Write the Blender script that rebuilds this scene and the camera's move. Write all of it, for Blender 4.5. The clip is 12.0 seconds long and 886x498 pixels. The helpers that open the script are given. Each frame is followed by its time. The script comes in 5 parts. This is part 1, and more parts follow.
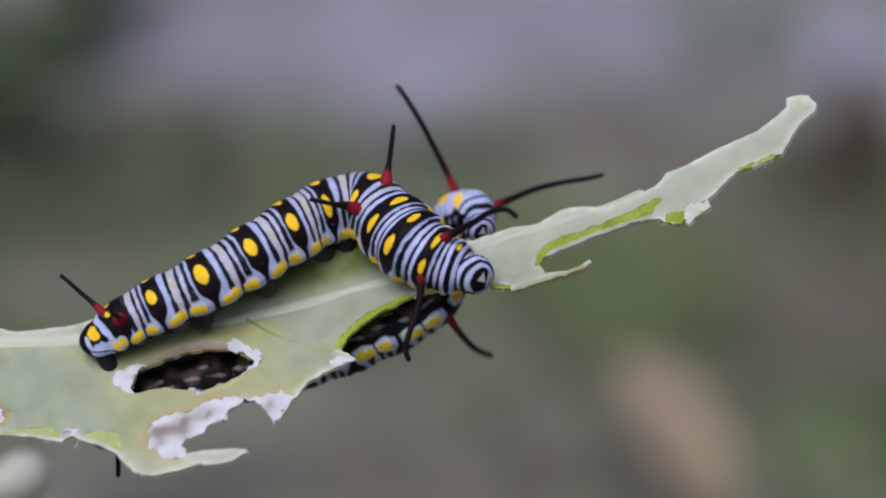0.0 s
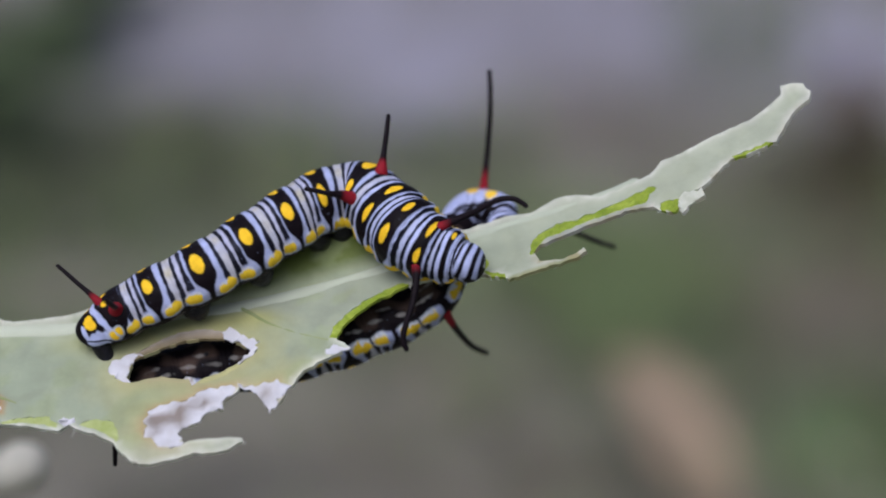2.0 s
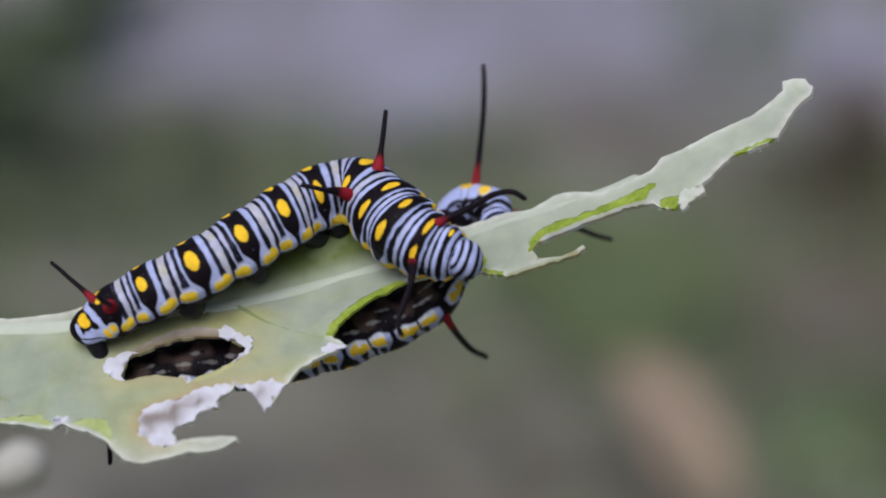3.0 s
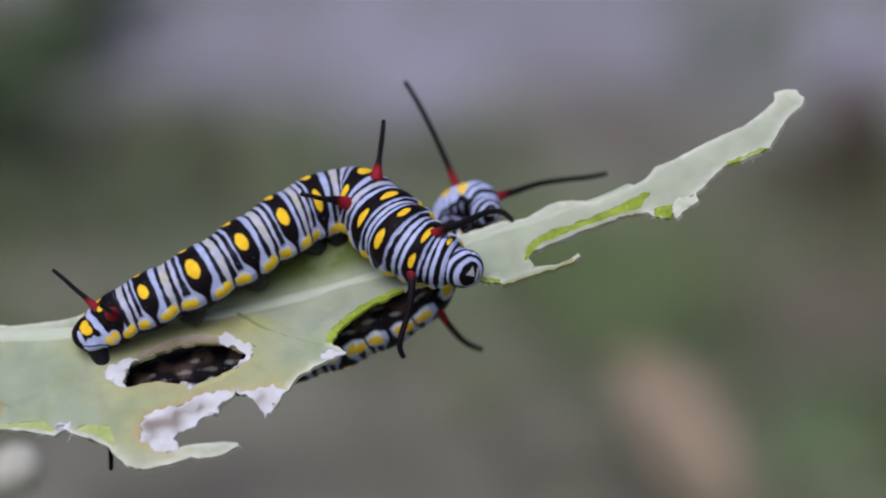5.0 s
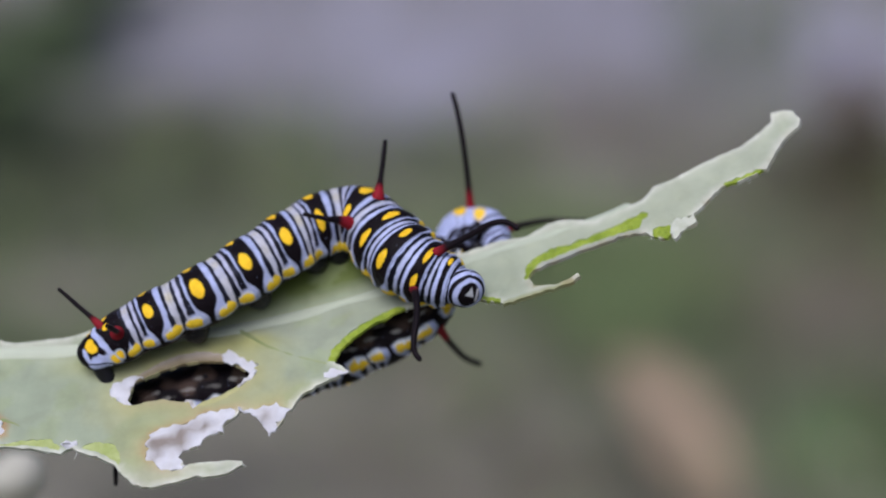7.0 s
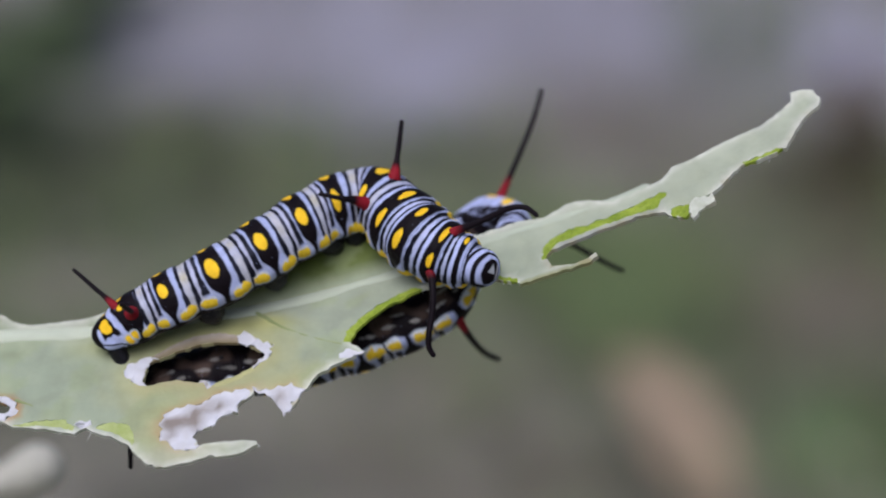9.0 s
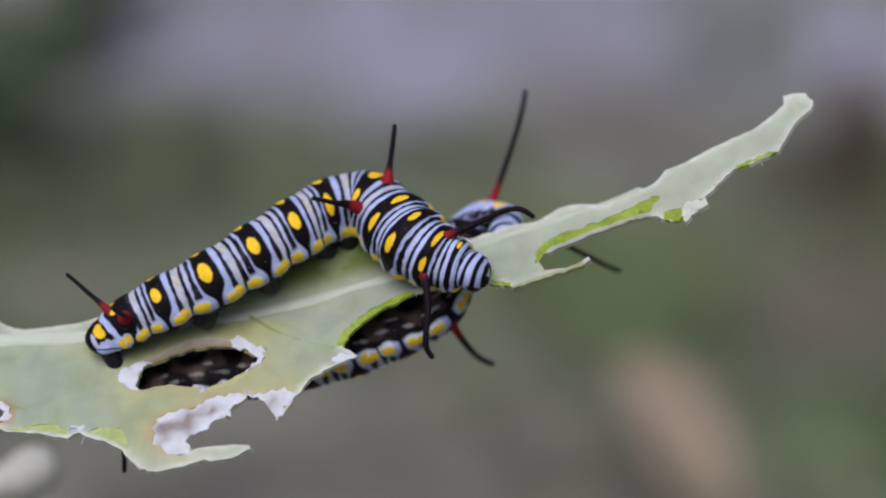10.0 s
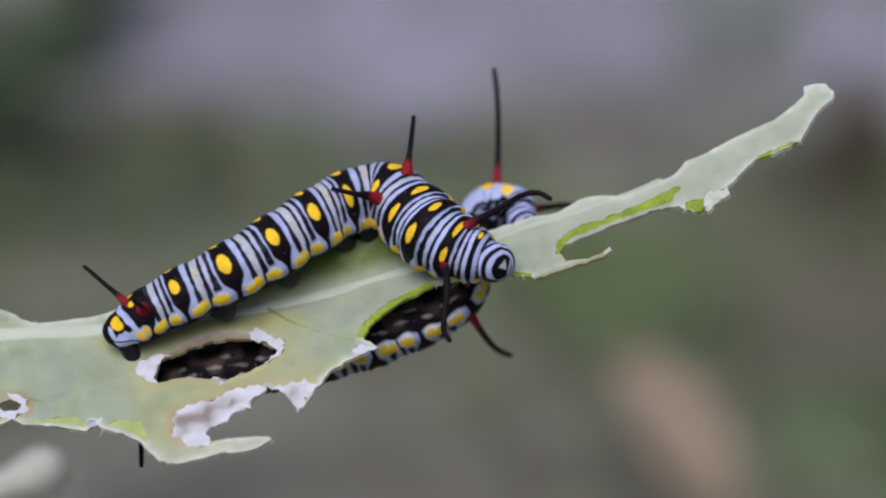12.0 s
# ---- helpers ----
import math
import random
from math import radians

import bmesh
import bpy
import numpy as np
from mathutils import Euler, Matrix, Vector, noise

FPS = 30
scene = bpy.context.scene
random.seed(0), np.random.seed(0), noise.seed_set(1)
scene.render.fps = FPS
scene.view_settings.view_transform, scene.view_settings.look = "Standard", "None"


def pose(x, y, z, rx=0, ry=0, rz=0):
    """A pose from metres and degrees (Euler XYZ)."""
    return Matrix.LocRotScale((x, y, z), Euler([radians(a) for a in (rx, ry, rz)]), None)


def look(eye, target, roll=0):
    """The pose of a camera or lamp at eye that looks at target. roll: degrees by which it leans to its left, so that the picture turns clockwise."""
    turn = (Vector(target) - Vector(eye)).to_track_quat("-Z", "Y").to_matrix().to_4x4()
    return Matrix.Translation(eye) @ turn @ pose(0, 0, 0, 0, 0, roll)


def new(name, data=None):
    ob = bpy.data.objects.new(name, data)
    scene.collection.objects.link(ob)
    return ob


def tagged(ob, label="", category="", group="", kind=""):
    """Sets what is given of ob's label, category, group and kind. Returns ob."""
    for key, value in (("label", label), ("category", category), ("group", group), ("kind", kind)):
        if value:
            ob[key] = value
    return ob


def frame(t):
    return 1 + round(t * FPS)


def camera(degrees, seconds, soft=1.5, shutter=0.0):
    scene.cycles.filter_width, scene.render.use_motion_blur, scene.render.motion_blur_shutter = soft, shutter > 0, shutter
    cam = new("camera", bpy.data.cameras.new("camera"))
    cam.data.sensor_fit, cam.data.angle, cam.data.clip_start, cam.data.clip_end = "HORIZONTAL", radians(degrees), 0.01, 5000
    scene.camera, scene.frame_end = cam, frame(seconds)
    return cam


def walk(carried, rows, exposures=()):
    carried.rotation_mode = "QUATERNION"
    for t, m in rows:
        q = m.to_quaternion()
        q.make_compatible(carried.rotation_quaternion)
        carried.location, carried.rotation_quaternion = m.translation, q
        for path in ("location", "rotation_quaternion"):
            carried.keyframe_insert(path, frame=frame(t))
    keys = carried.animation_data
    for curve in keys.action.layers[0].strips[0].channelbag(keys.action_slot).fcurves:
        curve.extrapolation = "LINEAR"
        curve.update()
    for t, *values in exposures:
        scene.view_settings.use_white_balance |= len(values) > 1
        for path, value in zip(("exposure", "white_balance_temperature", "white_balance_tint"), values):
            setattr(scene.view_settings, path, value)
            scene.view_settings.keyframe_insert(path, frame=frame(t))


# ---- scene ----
from mathutils import geometry

MM = 0.001
# the plane in sharp focus: x across, y up the view, z towards the camera, all in millimetres from its middle
STAGE = pose(0, 0, 0.50, 70, 0, 0)
REACH = 0.168

cam = camera(24.0, 12.0, soft=2.05)
cam.data.dof.use_dof = True
cam.data.dof.focus_distance = REACH - 0.0035
cam.data.dof.aperture_fstop = 12.5
EYE = STAGE @ Matrix.Translation((0, 0, REACH))
walk(cam, [(0.0, EYE), (12.0, EYE)], exposures=[(s, e - 0.19, 5680, 13.6) for s, e in ((0.0, 0.25), (5.0, 0.26), (6.0, 0.29), (7.0, 0.33), (9.0, 0.29), (10.0, 0.28), (11.0, 0.26), (12.0, 0.26))])

# the wind: seconds, turns about x, y, z in degrees, shift in millimetres
SWAY = [
    (0, -0.36, 0.18, -0.06, -0.025, -0.022, 0.029),
    (0.5, -0.31, 0.02, -0.04, 0.144, 0.849, 0.951),
    (1, -0.33, -0.34, 0, -0.648, 0.674, 0.25),
    (1.5, -0.43, -0.26, 0.01, -0.102, 0.869, 0.731),
    (2, -0.12, -0.03, 0.12, -0.418, 0.877, -0.335),
    (2.5, 0.23, -0.73, 0.1, -0.934, 0.676, 0.729),
    (3, -0.04, -0.59, 0.07, -0.587, 1.107, 1.375),
    (5, 0.03, 0.24, 0.05, -0.824, 0.464, -1.029),
    (5.5, 0.32, 0.59, 0.12, -1.321, -0.061, -1.793),
    (6, 0.55, 0.05, 0.14, -1.125, -0.259, -2.191),
    (6.5, 0.71, 0.38, 0.1, -0.841, -0.541, -3.189),
    (7, 0.93, 0.83, 0.01, -0.771, -1.054, -3.137),
    (9, -0.11, -0.21, 0.06, 0.608, 0.487, -1.841),
    (9.5, -0.02, 0.34, 0.07, 0.452, 0.291, -2.36),
    (9.8, -0.015, -0.03, 0.105, 0.752, 0.181, -2.147),
    (10, -0.01, -0.4, 0.14, 0.052, 0.172, -1.934),
    (10.5, -0.83, 0.67, 0.11, 1.466, 0.75, -0.887),
    (11, -0.91, 0.34, 0.11, 1.464, 0.941, -0.884),
    (11.5, -0.62, -0.01, 0.12, 1.54, 0.894, -1.122),
    (12, -0.83, 0.34, 0.24, 1.638, 0.839, -0.912),
]


def swayed(r):
    turn = Vector([radians(a) for a in r[1:4]])
    m = Matrix.Rotation(turn.length, 4, turn) if turn.length > 1e-6 else Matrix.Identity(4)
    return STAGE @ Matrix.Translation(Vector(r[4:7]) * MM) @ m


REST = swayed((0, 0, 0, 0, 0, 0, 0))

# ---- light: open shade under a bright veiled sky ----
world = bpy.data.worlds.new("world")
scene.world = world
world.use_nodes = True
wn = world.node_tree.nodes
sky = wn.new("ShaderNodeTexSky")
sky.sky_type, sky.sun_disc = "NISHITA", False
sky.sun_elevation, sky.sun_rotation = radians(56.5), radians(-156)
sky.air_density, sky.dust_density, sky.ozone_density = 1.0, 7.0, 0.6
wn["Background"].inputs["Strength"].default_value = 0.075
world.node_tree.links.new(sky.outputs["Color"], wn["Background"].inputs["Color"])
lamp = new("sun", bpy.data.lights.new("sun", "SUN"))
lamp.data.energy, lamp.data.angle, lamp.data.color = 1.9, radians(55), (1.0, 0.975, 0.945)
lamp.matrix_world = look((-0.55, -1.24, 2.35), (0, 0, 0.3))


# ---- materials ----
def material(name, rough=0.6, spec=0.3):
    m = bpy.data.materials.new(name)
    m.use_nodes = True
    b = m.node_tree.nodes["Principled BSDF"]
    b.inputs["Roughness"].default_value = rough
    b.inputs["Specular IOR Level"].default_value = spec
    return m, m.node_tree.nodes, m.node_tree.links, b


def mottled(name, a, b, scale, rough=0.6, spec=0.3, bump=0.3, bump_scale=None, depth=0.0001, through_light=0.0, fine=None, lo=0.36, hi=0.62):
    """Two colours mixed by noise at two sizes, with fine relief."""
    m, n, l, sh = material(name, rough, spec)
    co = n.new("ShaderNodeTexCoord")
    big = n.new("ShaderNodeTexNoise")
    big.inputs["Scale"].default_value, big.inputs["Detail"].default_value = scale, 5
    small = n.new("ShaderNodeTexNoise")
    small.inputs["Scale"].default_value, small.inputs["Detail"].default_value = fine or scale * 7, 4
    for t in (big, small):
        l.new(co.outputs["Object"], t.inputs["Vector"])
    mix = n.new("ShaderNodeMath")
    mix.operation = "MULTIPLY_ADD"
    mix.inputs[1].default_value = 0.35
    l.new(small.outputs["Fac"], mix.inputs[0])
    part_ = n.new("ShaderNodeMath")
    part_.operation = "MULTIPLY"
    part_.inputs[1].default_value = 0.65
    l.new(big.outputs["Fac"], part_.inputs[0])
    l.new(part_.outputs[0], mix.inputs[2])
    ramp = n.new("ShaderNodeValToRGB")
    ramp.color_ramp.elements[0].position, ramp.color_ramp.elements[1].position = lo, hi
    ramp.color_ramp.elements[0].color, ramp.color_ramp.elements[1].color = (*a, 1), (*b, 1)
    l.new(mix.outputs[0], ramp.inputs["Fac"])
    l.new(ramp.outputs["Color"], sh.inputs["Base Color"])
    bm_ = n.new("ShaderNodeTexNoise")
    bm_.inputs["Scale"].default_value, bm_.inputs["Detail"].default_value = bump_scale or scale * 10, 3
    l.new(co.outputs["Object"], bm_.inputs["Vector"])
    bp = n.new("ShaderNodeBump")
    bp.inputs["Strength"].default_value, bp.inputs["Distance"].default_value = bump, depth
    l.new(bm_.outputs["Fac"], bp.inputs["Height"])
    l.new(bp.outputs["Normal"], sh.inputs["Normal"])
    if through_light:
        tr = n.new("ShaderNodeBsdfTranslucent")
        l.new(ramp.outputs["Color"], tr.inputs["Color"])
        add = n.new("ShaderNodeMixShader")
        add.inputs["Fac"].default_value = through_light
        l.new(sh.outputs["BSDF"], add.inputs[1])
        l.new(tr.outputs["BSDF"], add.inputs[2])
        l.new(add.outputs["Shader"], n["Material Output"].inputs["Surface"])
    return m


def patterned(name, rough=0.5, spec=0.06, bump_scale=2500, bump=0.45, depth=0.0001, low=0.68, grain=1400, through_light=0.0, net=0):
    """Skin that takes its pigment from the mesh, with fine grain and relief."""
    m, n, l, sh = material(name, rough, spec)
    co = n.new("ShaderNodeTexCoord")
    at = n.new("ShaderNodeAttribute")
    at.attribute_name = "pigment"
    no = n.new("ShaderNodeTexNoise")
    no.inputs["Scale"].default_value, no.inputs["Detail"].default_value = grain, 4
    l.new(co.outputs["Object"], no.inputs["Vector"])
    rng = n.new("ShaderNodeMapRange")
    rng.inputs["To Min"].default_value, rng.inputs["To Max"].default_value = low, 2 - low
    l.new(no.outputs["Fac"], rng.inputs["Value"])
    mul = n.new("ShaderNodeVectorMath")
    mul.operation = "SCALE"
    l.new(at.outputs["Color"], mul.inputs[0])
    l.new(rng.outputs["Result"], mul.inputs["Scale"])
    l.new(mul.outputs["Vector"], sh.inputs["Base Color"])
    nb = n.new("ShaderNodeTexNoise")
    nb.inputs["Scale"].default_value, nb.inputs["Detail"].default_value = bump_scale, 3
    l.new(co.outputs["Object"], nb.inputs["Vector"])
    bp = n.new("ShaderNodeBump")
    bp.inputs["Strength"].default_value, bp.inputs["Distance"].default_value = bump, depth
    l.new(nb.outputs["Fac"], bp.inputs["Height"])
    l.new(bp.outputs["Normal"], sh.inputs["Normal"])
    if net:
        vo = n.new("ShaderNodeTexVoronoi")
        vo.feature = "DISTANCE_TO_EDGE"
        vo.inputs["Scale"].default_value = net
        warp = n.new("ShaderNodeVectorMath")
        warp.operation = "MULTIPLY_ADD"
        warp.inputs[1].default_value = (0.0012, 0.0012, 0.0012)
        l.new(nb.outputs["Color"], warp.inputs[0])
        l.new(co.outputs["Object"], warp.inputs[2])
        l.new(warp.outputs["Vector"], vo.inputs["Vector"])
        vr = n.new("ShaderNodeMapRange")
        vr.inputs["From Max"].default_value, vr.inputs["To Min"].default_value, vr.inputs["To Max"].default_value = 0.12, 0.95, 1.0
        l.new(vo.outputs["Distance"], vr.inputs["Value"])
        both = n.new("ShaderNodeMath")
        both.operation = "MULTIPLY"
        l.new(vr.outputs["Result"], both.inputs[0])
        l.new(rng.outputs["Result"], both.inputs[1])
        l.new(both.outputs[0], mul.inputs["Scale"])
    if through_light:
        tr = n.new("ShaderNodeBsdfTranslucent")
        l.new(mul.outputs["Vector"], tr.inputs["Color"])
        add = n.new("ShaderNodeMixShader")
        add.inputs["Fac"].default_value = through_light
        l.new(sh.outputs["BSDF"], add.inputs[1])
        l.new(tr.outputs["BSDF"], add.inputs[2])
        l.new(add.outputs["Shader"], n["Material Output"].inputs["Surface"])
    return m


LEAF = patterned("leaf_underside", 0.8, 0.12, 2000, 0.55, 0.00012, 0.78, 420, 0.15, 240)
MIDRIB = patterned("pale_midrib", 0.65, 0.2, 1800, 0.4, 0.0001, 0.85, 260, 0.15)
VEIN = mottled("vein", (0.25, 0.30, 0.12), (0.32, 0.36, 0.17), 200, 0.6, 0.25, 0.3, 1800, 0.0001, 0.15)
LIME = mottled("chewed_green_flesh", (0.17, 0.26, 0.012), (0.37, 0.46, 0.05), 420, 0.5, 0.35, 0.8, 1700, 0.0004, 0.2)
PAPERY = patterned("dried_papery_skin", 0.7, 0.2, 1100, 0.7, 0.0003, 0.80, 700, 0.25)
FLESH = mottled("pale_chewed_flesh", (0.33, 0.40, 0.10), (0.50, 0.56, 0.24), 260, 0.55, 0.3, 0.4, 1800, 0.0002, 0.2)
BROWNED = patterned("browned_rim", 0.75, 0.15, 1600, 0.5, 0.0002, 0.78, 500, 0.1)
SKIN = patterned("caterpillar_skin")
FOOT = mottled("black_leg_skin", (0.005, 0.005, 0.008), (0.011, 0.010, 0.014), 900, 0.42, 0.25, 0.9, 1500, 0.0002)
FUZZ = mottled("white_fuzz", (0.6, 0.62, 0.58), (0.75, 0.76, 0.74), 400, 0.8, 0.1)
SOIL = patterned("soil", 0.95, 0.1, 60, 0.8, 0.01, 0.6, 25)
GRASS = mottled("grass", (0.13, 0.165, 0.075), (0.23, 0.275, 0.14), 9, 0.7, 0.2, 0.2, 200, 0.0005, 0.25)
WEED = mottled("light_foliage", (0.13, 0.17, 0.08), (0.22, 0.27, 0.14), 14, 0.6, 0.3, 0.2, 300, 0.0005, 0.25)
BUSH = mottled("dark_foliage", (0.075, 0.105, 0.05), (0.13, 0.175, 0.085), 14, 0.6, 0.3, 0.2, 300, 0.0005, 0.2)
DRY = mottled("dry_leaf", (0.18, 0.14, 0.098), (0.41, 0.31, 0.22), 40, 0.8, 0.15, 0.4, 250, 0.0008, 0.15)
BARK = mottled("dead_stalks", (0.035, 0.026, 0.016), (0.075, 0.055, 0.035), 30, 0.85, 0.15, 0.5, 300, 0.001)


def litter_material():
    m, n, l, sh = material("leaf_litter", 0.85, 0.1)
    geo = n.new("ShaderNodeNewGeometry")
    ramp = n.new("ShaderNodeValToRGB")
    tones = ((0.0, (0.06, 0.05, 0.035)), (0.3, (0.14, 0.11, 0.08)), (0.55, (0.12, 0.15, 0.06)), (0.8, (0.24, 0.20, 0.15)), (1.0, (0.34, 0.31, 0.29)))
    while len(ramp.color_ramp.elements) < len(tones):
        ramp.color_ramp.elements.new(0.5)
    for e, (p, c) in zip(ramp.color_ramp.elements, tones):
        e.position, e.color = p, (*c, 1)
    l.new(geo.outputs["Random Per Island"], ramp.inputs["Fac"])
    l.new(ramp.outputs["Color"], sh.inputs["Base Color"])
    return m


LITTER_MAT = litter_material()
BLEACHED = mottled("bleached_edge", (0.50, 0.52, 0.42), (0.68, 0.69, 0.61), 300, 0.75, 0.15, 0.5, 1500, 0.0002, 0.15)
STEM = mottled("green_stem", (0.20, 0.26, 0.13), (0.30, 0.36, 0.20), 60, 0.6, 0.25, 0.3, 600, 0.0003)
BUD = mottled("pale_bud_skin", (0.42, 0.41, 0.35), (0.58, 0.56, 0.48), 60, 0.65, 0.25, 0.3, 900, 0.0002, 0.1)


# ---- shaping helpers ----
def mesh_from(name, verts, faces, mat, smooth=True):
    me = bpy.data.meshes.new(name)
    me.from_pydata([tuple(v) for v in verts], [], [tuple(int(i) for i in f) for f in faces])
    me.materials.append(mat)
    if smooth:
        me.polygons.foreach_set("use_smooth", [True] * len(me.polygons))
    me.update()
    return me


def part(name, me, parent, label=""):
    ob = new(name, me)
    ob.parent = parent
    return tagged(ob, label)


def pigment(me, colours):
    at = me.color_attributes.new("pigment", "FLOAT_COLOR", "POINT")
    at.data.foreach_set("color", np.c_[colours, np.ones(len(colours))].astype(np.float32).ravel())


def smooth_line(points, n=24):
    """A smooth line through the points, and the way along it to each place."""
    p = np.asarray(points, float)
    p = np.vstack([2 * p[0] - p[1], p, 2 * p[-1] - p[-2]])
    out = []
    t = np.linspace(0, 1, n, endpoint=False)[:, None]
    for i in range(1, len(p) - 2):
        a, b, c, d = p[i - 1], p[i], p[i + 1], p[i + 2]
        out.append(0.5 * (2 * b + (c - a) * t + (2 * a - 5 * b + 4 * c - d) * t ** 2 + (3 * b - a - 3 * c + d) * t ** 3))
    out.append(p[-2][None])
    line = np.vstack(out)
    return line, np.r_[0, np.cumsum(np.linalg.norm(np.diff(line[:, :3], axis=0), axis=1))]


def along(line, way, s):
    return np.stack([np.interp(s, way, line[:, i]) for i in range(line.shape[1])], 1)


def unit(a):
    return a / np.maximum(np.linalg.norm(a, axis=-1, keepdims=True), 1e-9)


def wave(x, y, z):
    """Cheap smooth noise for arrays, about -1 to 1."""
    return (np.sin(1.7 * x + 0.6 * y + 1.3 * np.sin(0.9 * z + 0.7 * x)) + np.sin(2.9 * y - 1.1 * z + 1.1 * np.sin(1.3 * x))
            + np.sin(2.3 * z + 1.9 * x - 0.8 * y)) / 3


def tube(name, points, radii, mat, sides=12, n=10, colour=None):
    """A round tapering tube in millimetres along a smooth line, with closed rounded ends."""
    pts = np.c_[np.asarray(points, float)[:, :3], np.interp(np.linspace(0, 1, len(points)), np.linspace(0, 1, len(radii)), radii)]
    line, way = smooth_line(pts, n)
    c, r = line[:, :3], line[:, 3].copy()
    tan = unit(np.gradient(c, axis=0))
    ref = np.array([0.31, 0.2, 0.93])
    a = unit(np.cross(tan, ref))
    b = np.cross(tan, a)
    end = way[-1]
    r *= np.sqrt(np.clip(1 - np.clip((way - end + r[-1]) / max(r[-1], 1e-6), 0, 1) ** 2, 0.02, 1))
    ang = np.linspace(0, 2 * np.pi, sides, endpoint=False)
    v = c[:, None] + r[:, None, None] * (np.cos(ang)[None, :, None] * a[:, None] + np.sin(ang)[None, :, None] * b[:, None])
    m = len(c)
    verts = np.vstack([v.reshape(-1, 3), c[:1], c[-1:]]) * MM
    faces = [(i * sides + j, i * sides + (j + 1) % sides, (i + 1) * sides + (j + 1) % sides, (i + 1) * sides + j) for i in range(m - 1) for j in range(sides)]
    faces += [(m * sides, (j + 1) % sides, j) for j in range(sides)] + [(m * sides + 1, (m - 1) * sides + j, (m - 1) * sides + (j + 1) % sides) for j in range(sides)]
    me = mesh_from(name, verts, faces, mat)
    if colour is not None:
        f = np.repeat(way / end, sides)
        pigment(me, np.vstack([colour(f), colour(np.array([0.0, 1.0]))]))
    return me


# ---- the leaf: u along the midrib from its base, v across it towards the near margin ----
MID = [
    (-43.25, -7.84, -1), (-35.82, -7.45, -0.5), (-29.33, -7.15, 0), (-22.05, -6.33, 0),
    (-12.94, -4.74, 0), (-3.83, -2.23, 0), (3.46, 0.41, 0), (9.84, 2.41, 0),
    (14.8, 4.13, 0.5), (21.1, 7.52, 1), (25.17, 9.46, 1), (30.15, 12.27, 1),
]
mid_line, mid_way = smooth_line(MID, 40)


def blade_at(u, v):
    u, v = np.atleast_1d(np.asarray(u, float)), np.atleast_1d(np.asarray(v, float))
    p = along(mid_line, mid_way, u)
    return p + v[:, None] * np.where(v[:, None] > 0, [[0, -0.67, 0.74]], [[0, -0.95, 0.26]]) + np.c_[0 * v, 0 * v, -0.010 * v * v]


FAR_MARGIN = [
    (0.78, -2.16), (5.46, -2.1), (6.66, -1.66), (7.4, -1.1), (8.82, -0.71), (13.46, -1.08), (17.55, -2.02), (23.47, -3.96),
    (29.49, -5.28), (33.25, -6.07), (37.08, -5.81), (40.95, -3.92), (44.36, -1.58), (46.31, -0.75), (48.25, -0.65), (49.92, -0.74),
    (52.06, -0.37), (53.98, -0.93), (54.94, -0.91), (56.83, -0.32), (58, 0.25), (58.99, -0.02), (60.23, -0.02), (62.24, 0.3),
    (62.83, -0.02), (63.31, -0.4), (65.11, -0.04), (67.15, -0.11), (69.4, -0.15), (71.41, 0), (73.24, -0.37), (74.19, -0.69),
    (74.18, -1.48), (75.36, -1.09), (76.23, -0.58), (76.8, 0.47),
]
TIP_MARGIN = [
    (76.52, 1.34), (75.59, 1.68), (74.6, 2.46), (73.98, 3.25), (73.19, 4.18), (72.87, 3.93), (71.46, 3.78), (69.51, 3.5),
    (68.49, 3.89), (67.32, 4.82), (66.5, 5.06), (66.69, 6.27), (65.81, 6.11), (64.65, 6.79), (64.37, 5.91), (64.05, 6.14),
    (62.86, 5.14), (62.18, 4.17), (60.49, 3.31), (59.03, 3.08), (56.66, 3.03), (54.29, 3.46), (52.64, 3.59), (52.1, 4.36),
    (52.58, 5.55), (54.19, 6.13), (55.59, 5.97), (56.21, 5.57), (56.42, 5.99), (55.8, 6.45), (54.17, 6.71), (51.85, 6.49),
    (50, 6.54), (49.77, 6.18), (48.15, 5.13),
]
NEAR_MARGIN = [
    (44.84, 3.59), (41.72, 2.79), (40.77, 3), (38.2, 3.84), (36.59, 4.92), (35.79, 6.08), (35.68, 6.73), (37, 8.14),
    (35.77, 8.28), (34.18, 8.75), (32.86, 9.7), (32.22, 10.72), (31.15, 12.21), (30.52, 13.06), (30.02, 11.87), (29.39, 10.63),
    (28, 9.64), (27.5, 10.25), (26.85, 10.7), (26.82, 11.61), (25.79, 11.55), (24.76, 12.66), (23.66, 12.73), (23.25, 13.25),
    (23.9, 14.6), (24.64, 14.46), (25.96, 14.57), (27.28, 14.77), (28.48, 15.21), (28.54, 15.59), (27.56, 16.05), (26.47, 16.21),
    (24.71, 15.8), (22.99, 16.21), (21.25, 16.34), (19.92, 15.78), (18.87, 14.38), (18.22, 13.31), (17.06, 12.4), (15.22, 11.36),
    (14.75, 10.93), (13.92, 11.57), (13.02, 11.31),
]
BASE_MARGIN = [
    (11.18, 10.77), (8.92, 10.56), (7.93, 9.84), (7.11, 10.41), (5, 11.5), (2.87, 12.27),
]
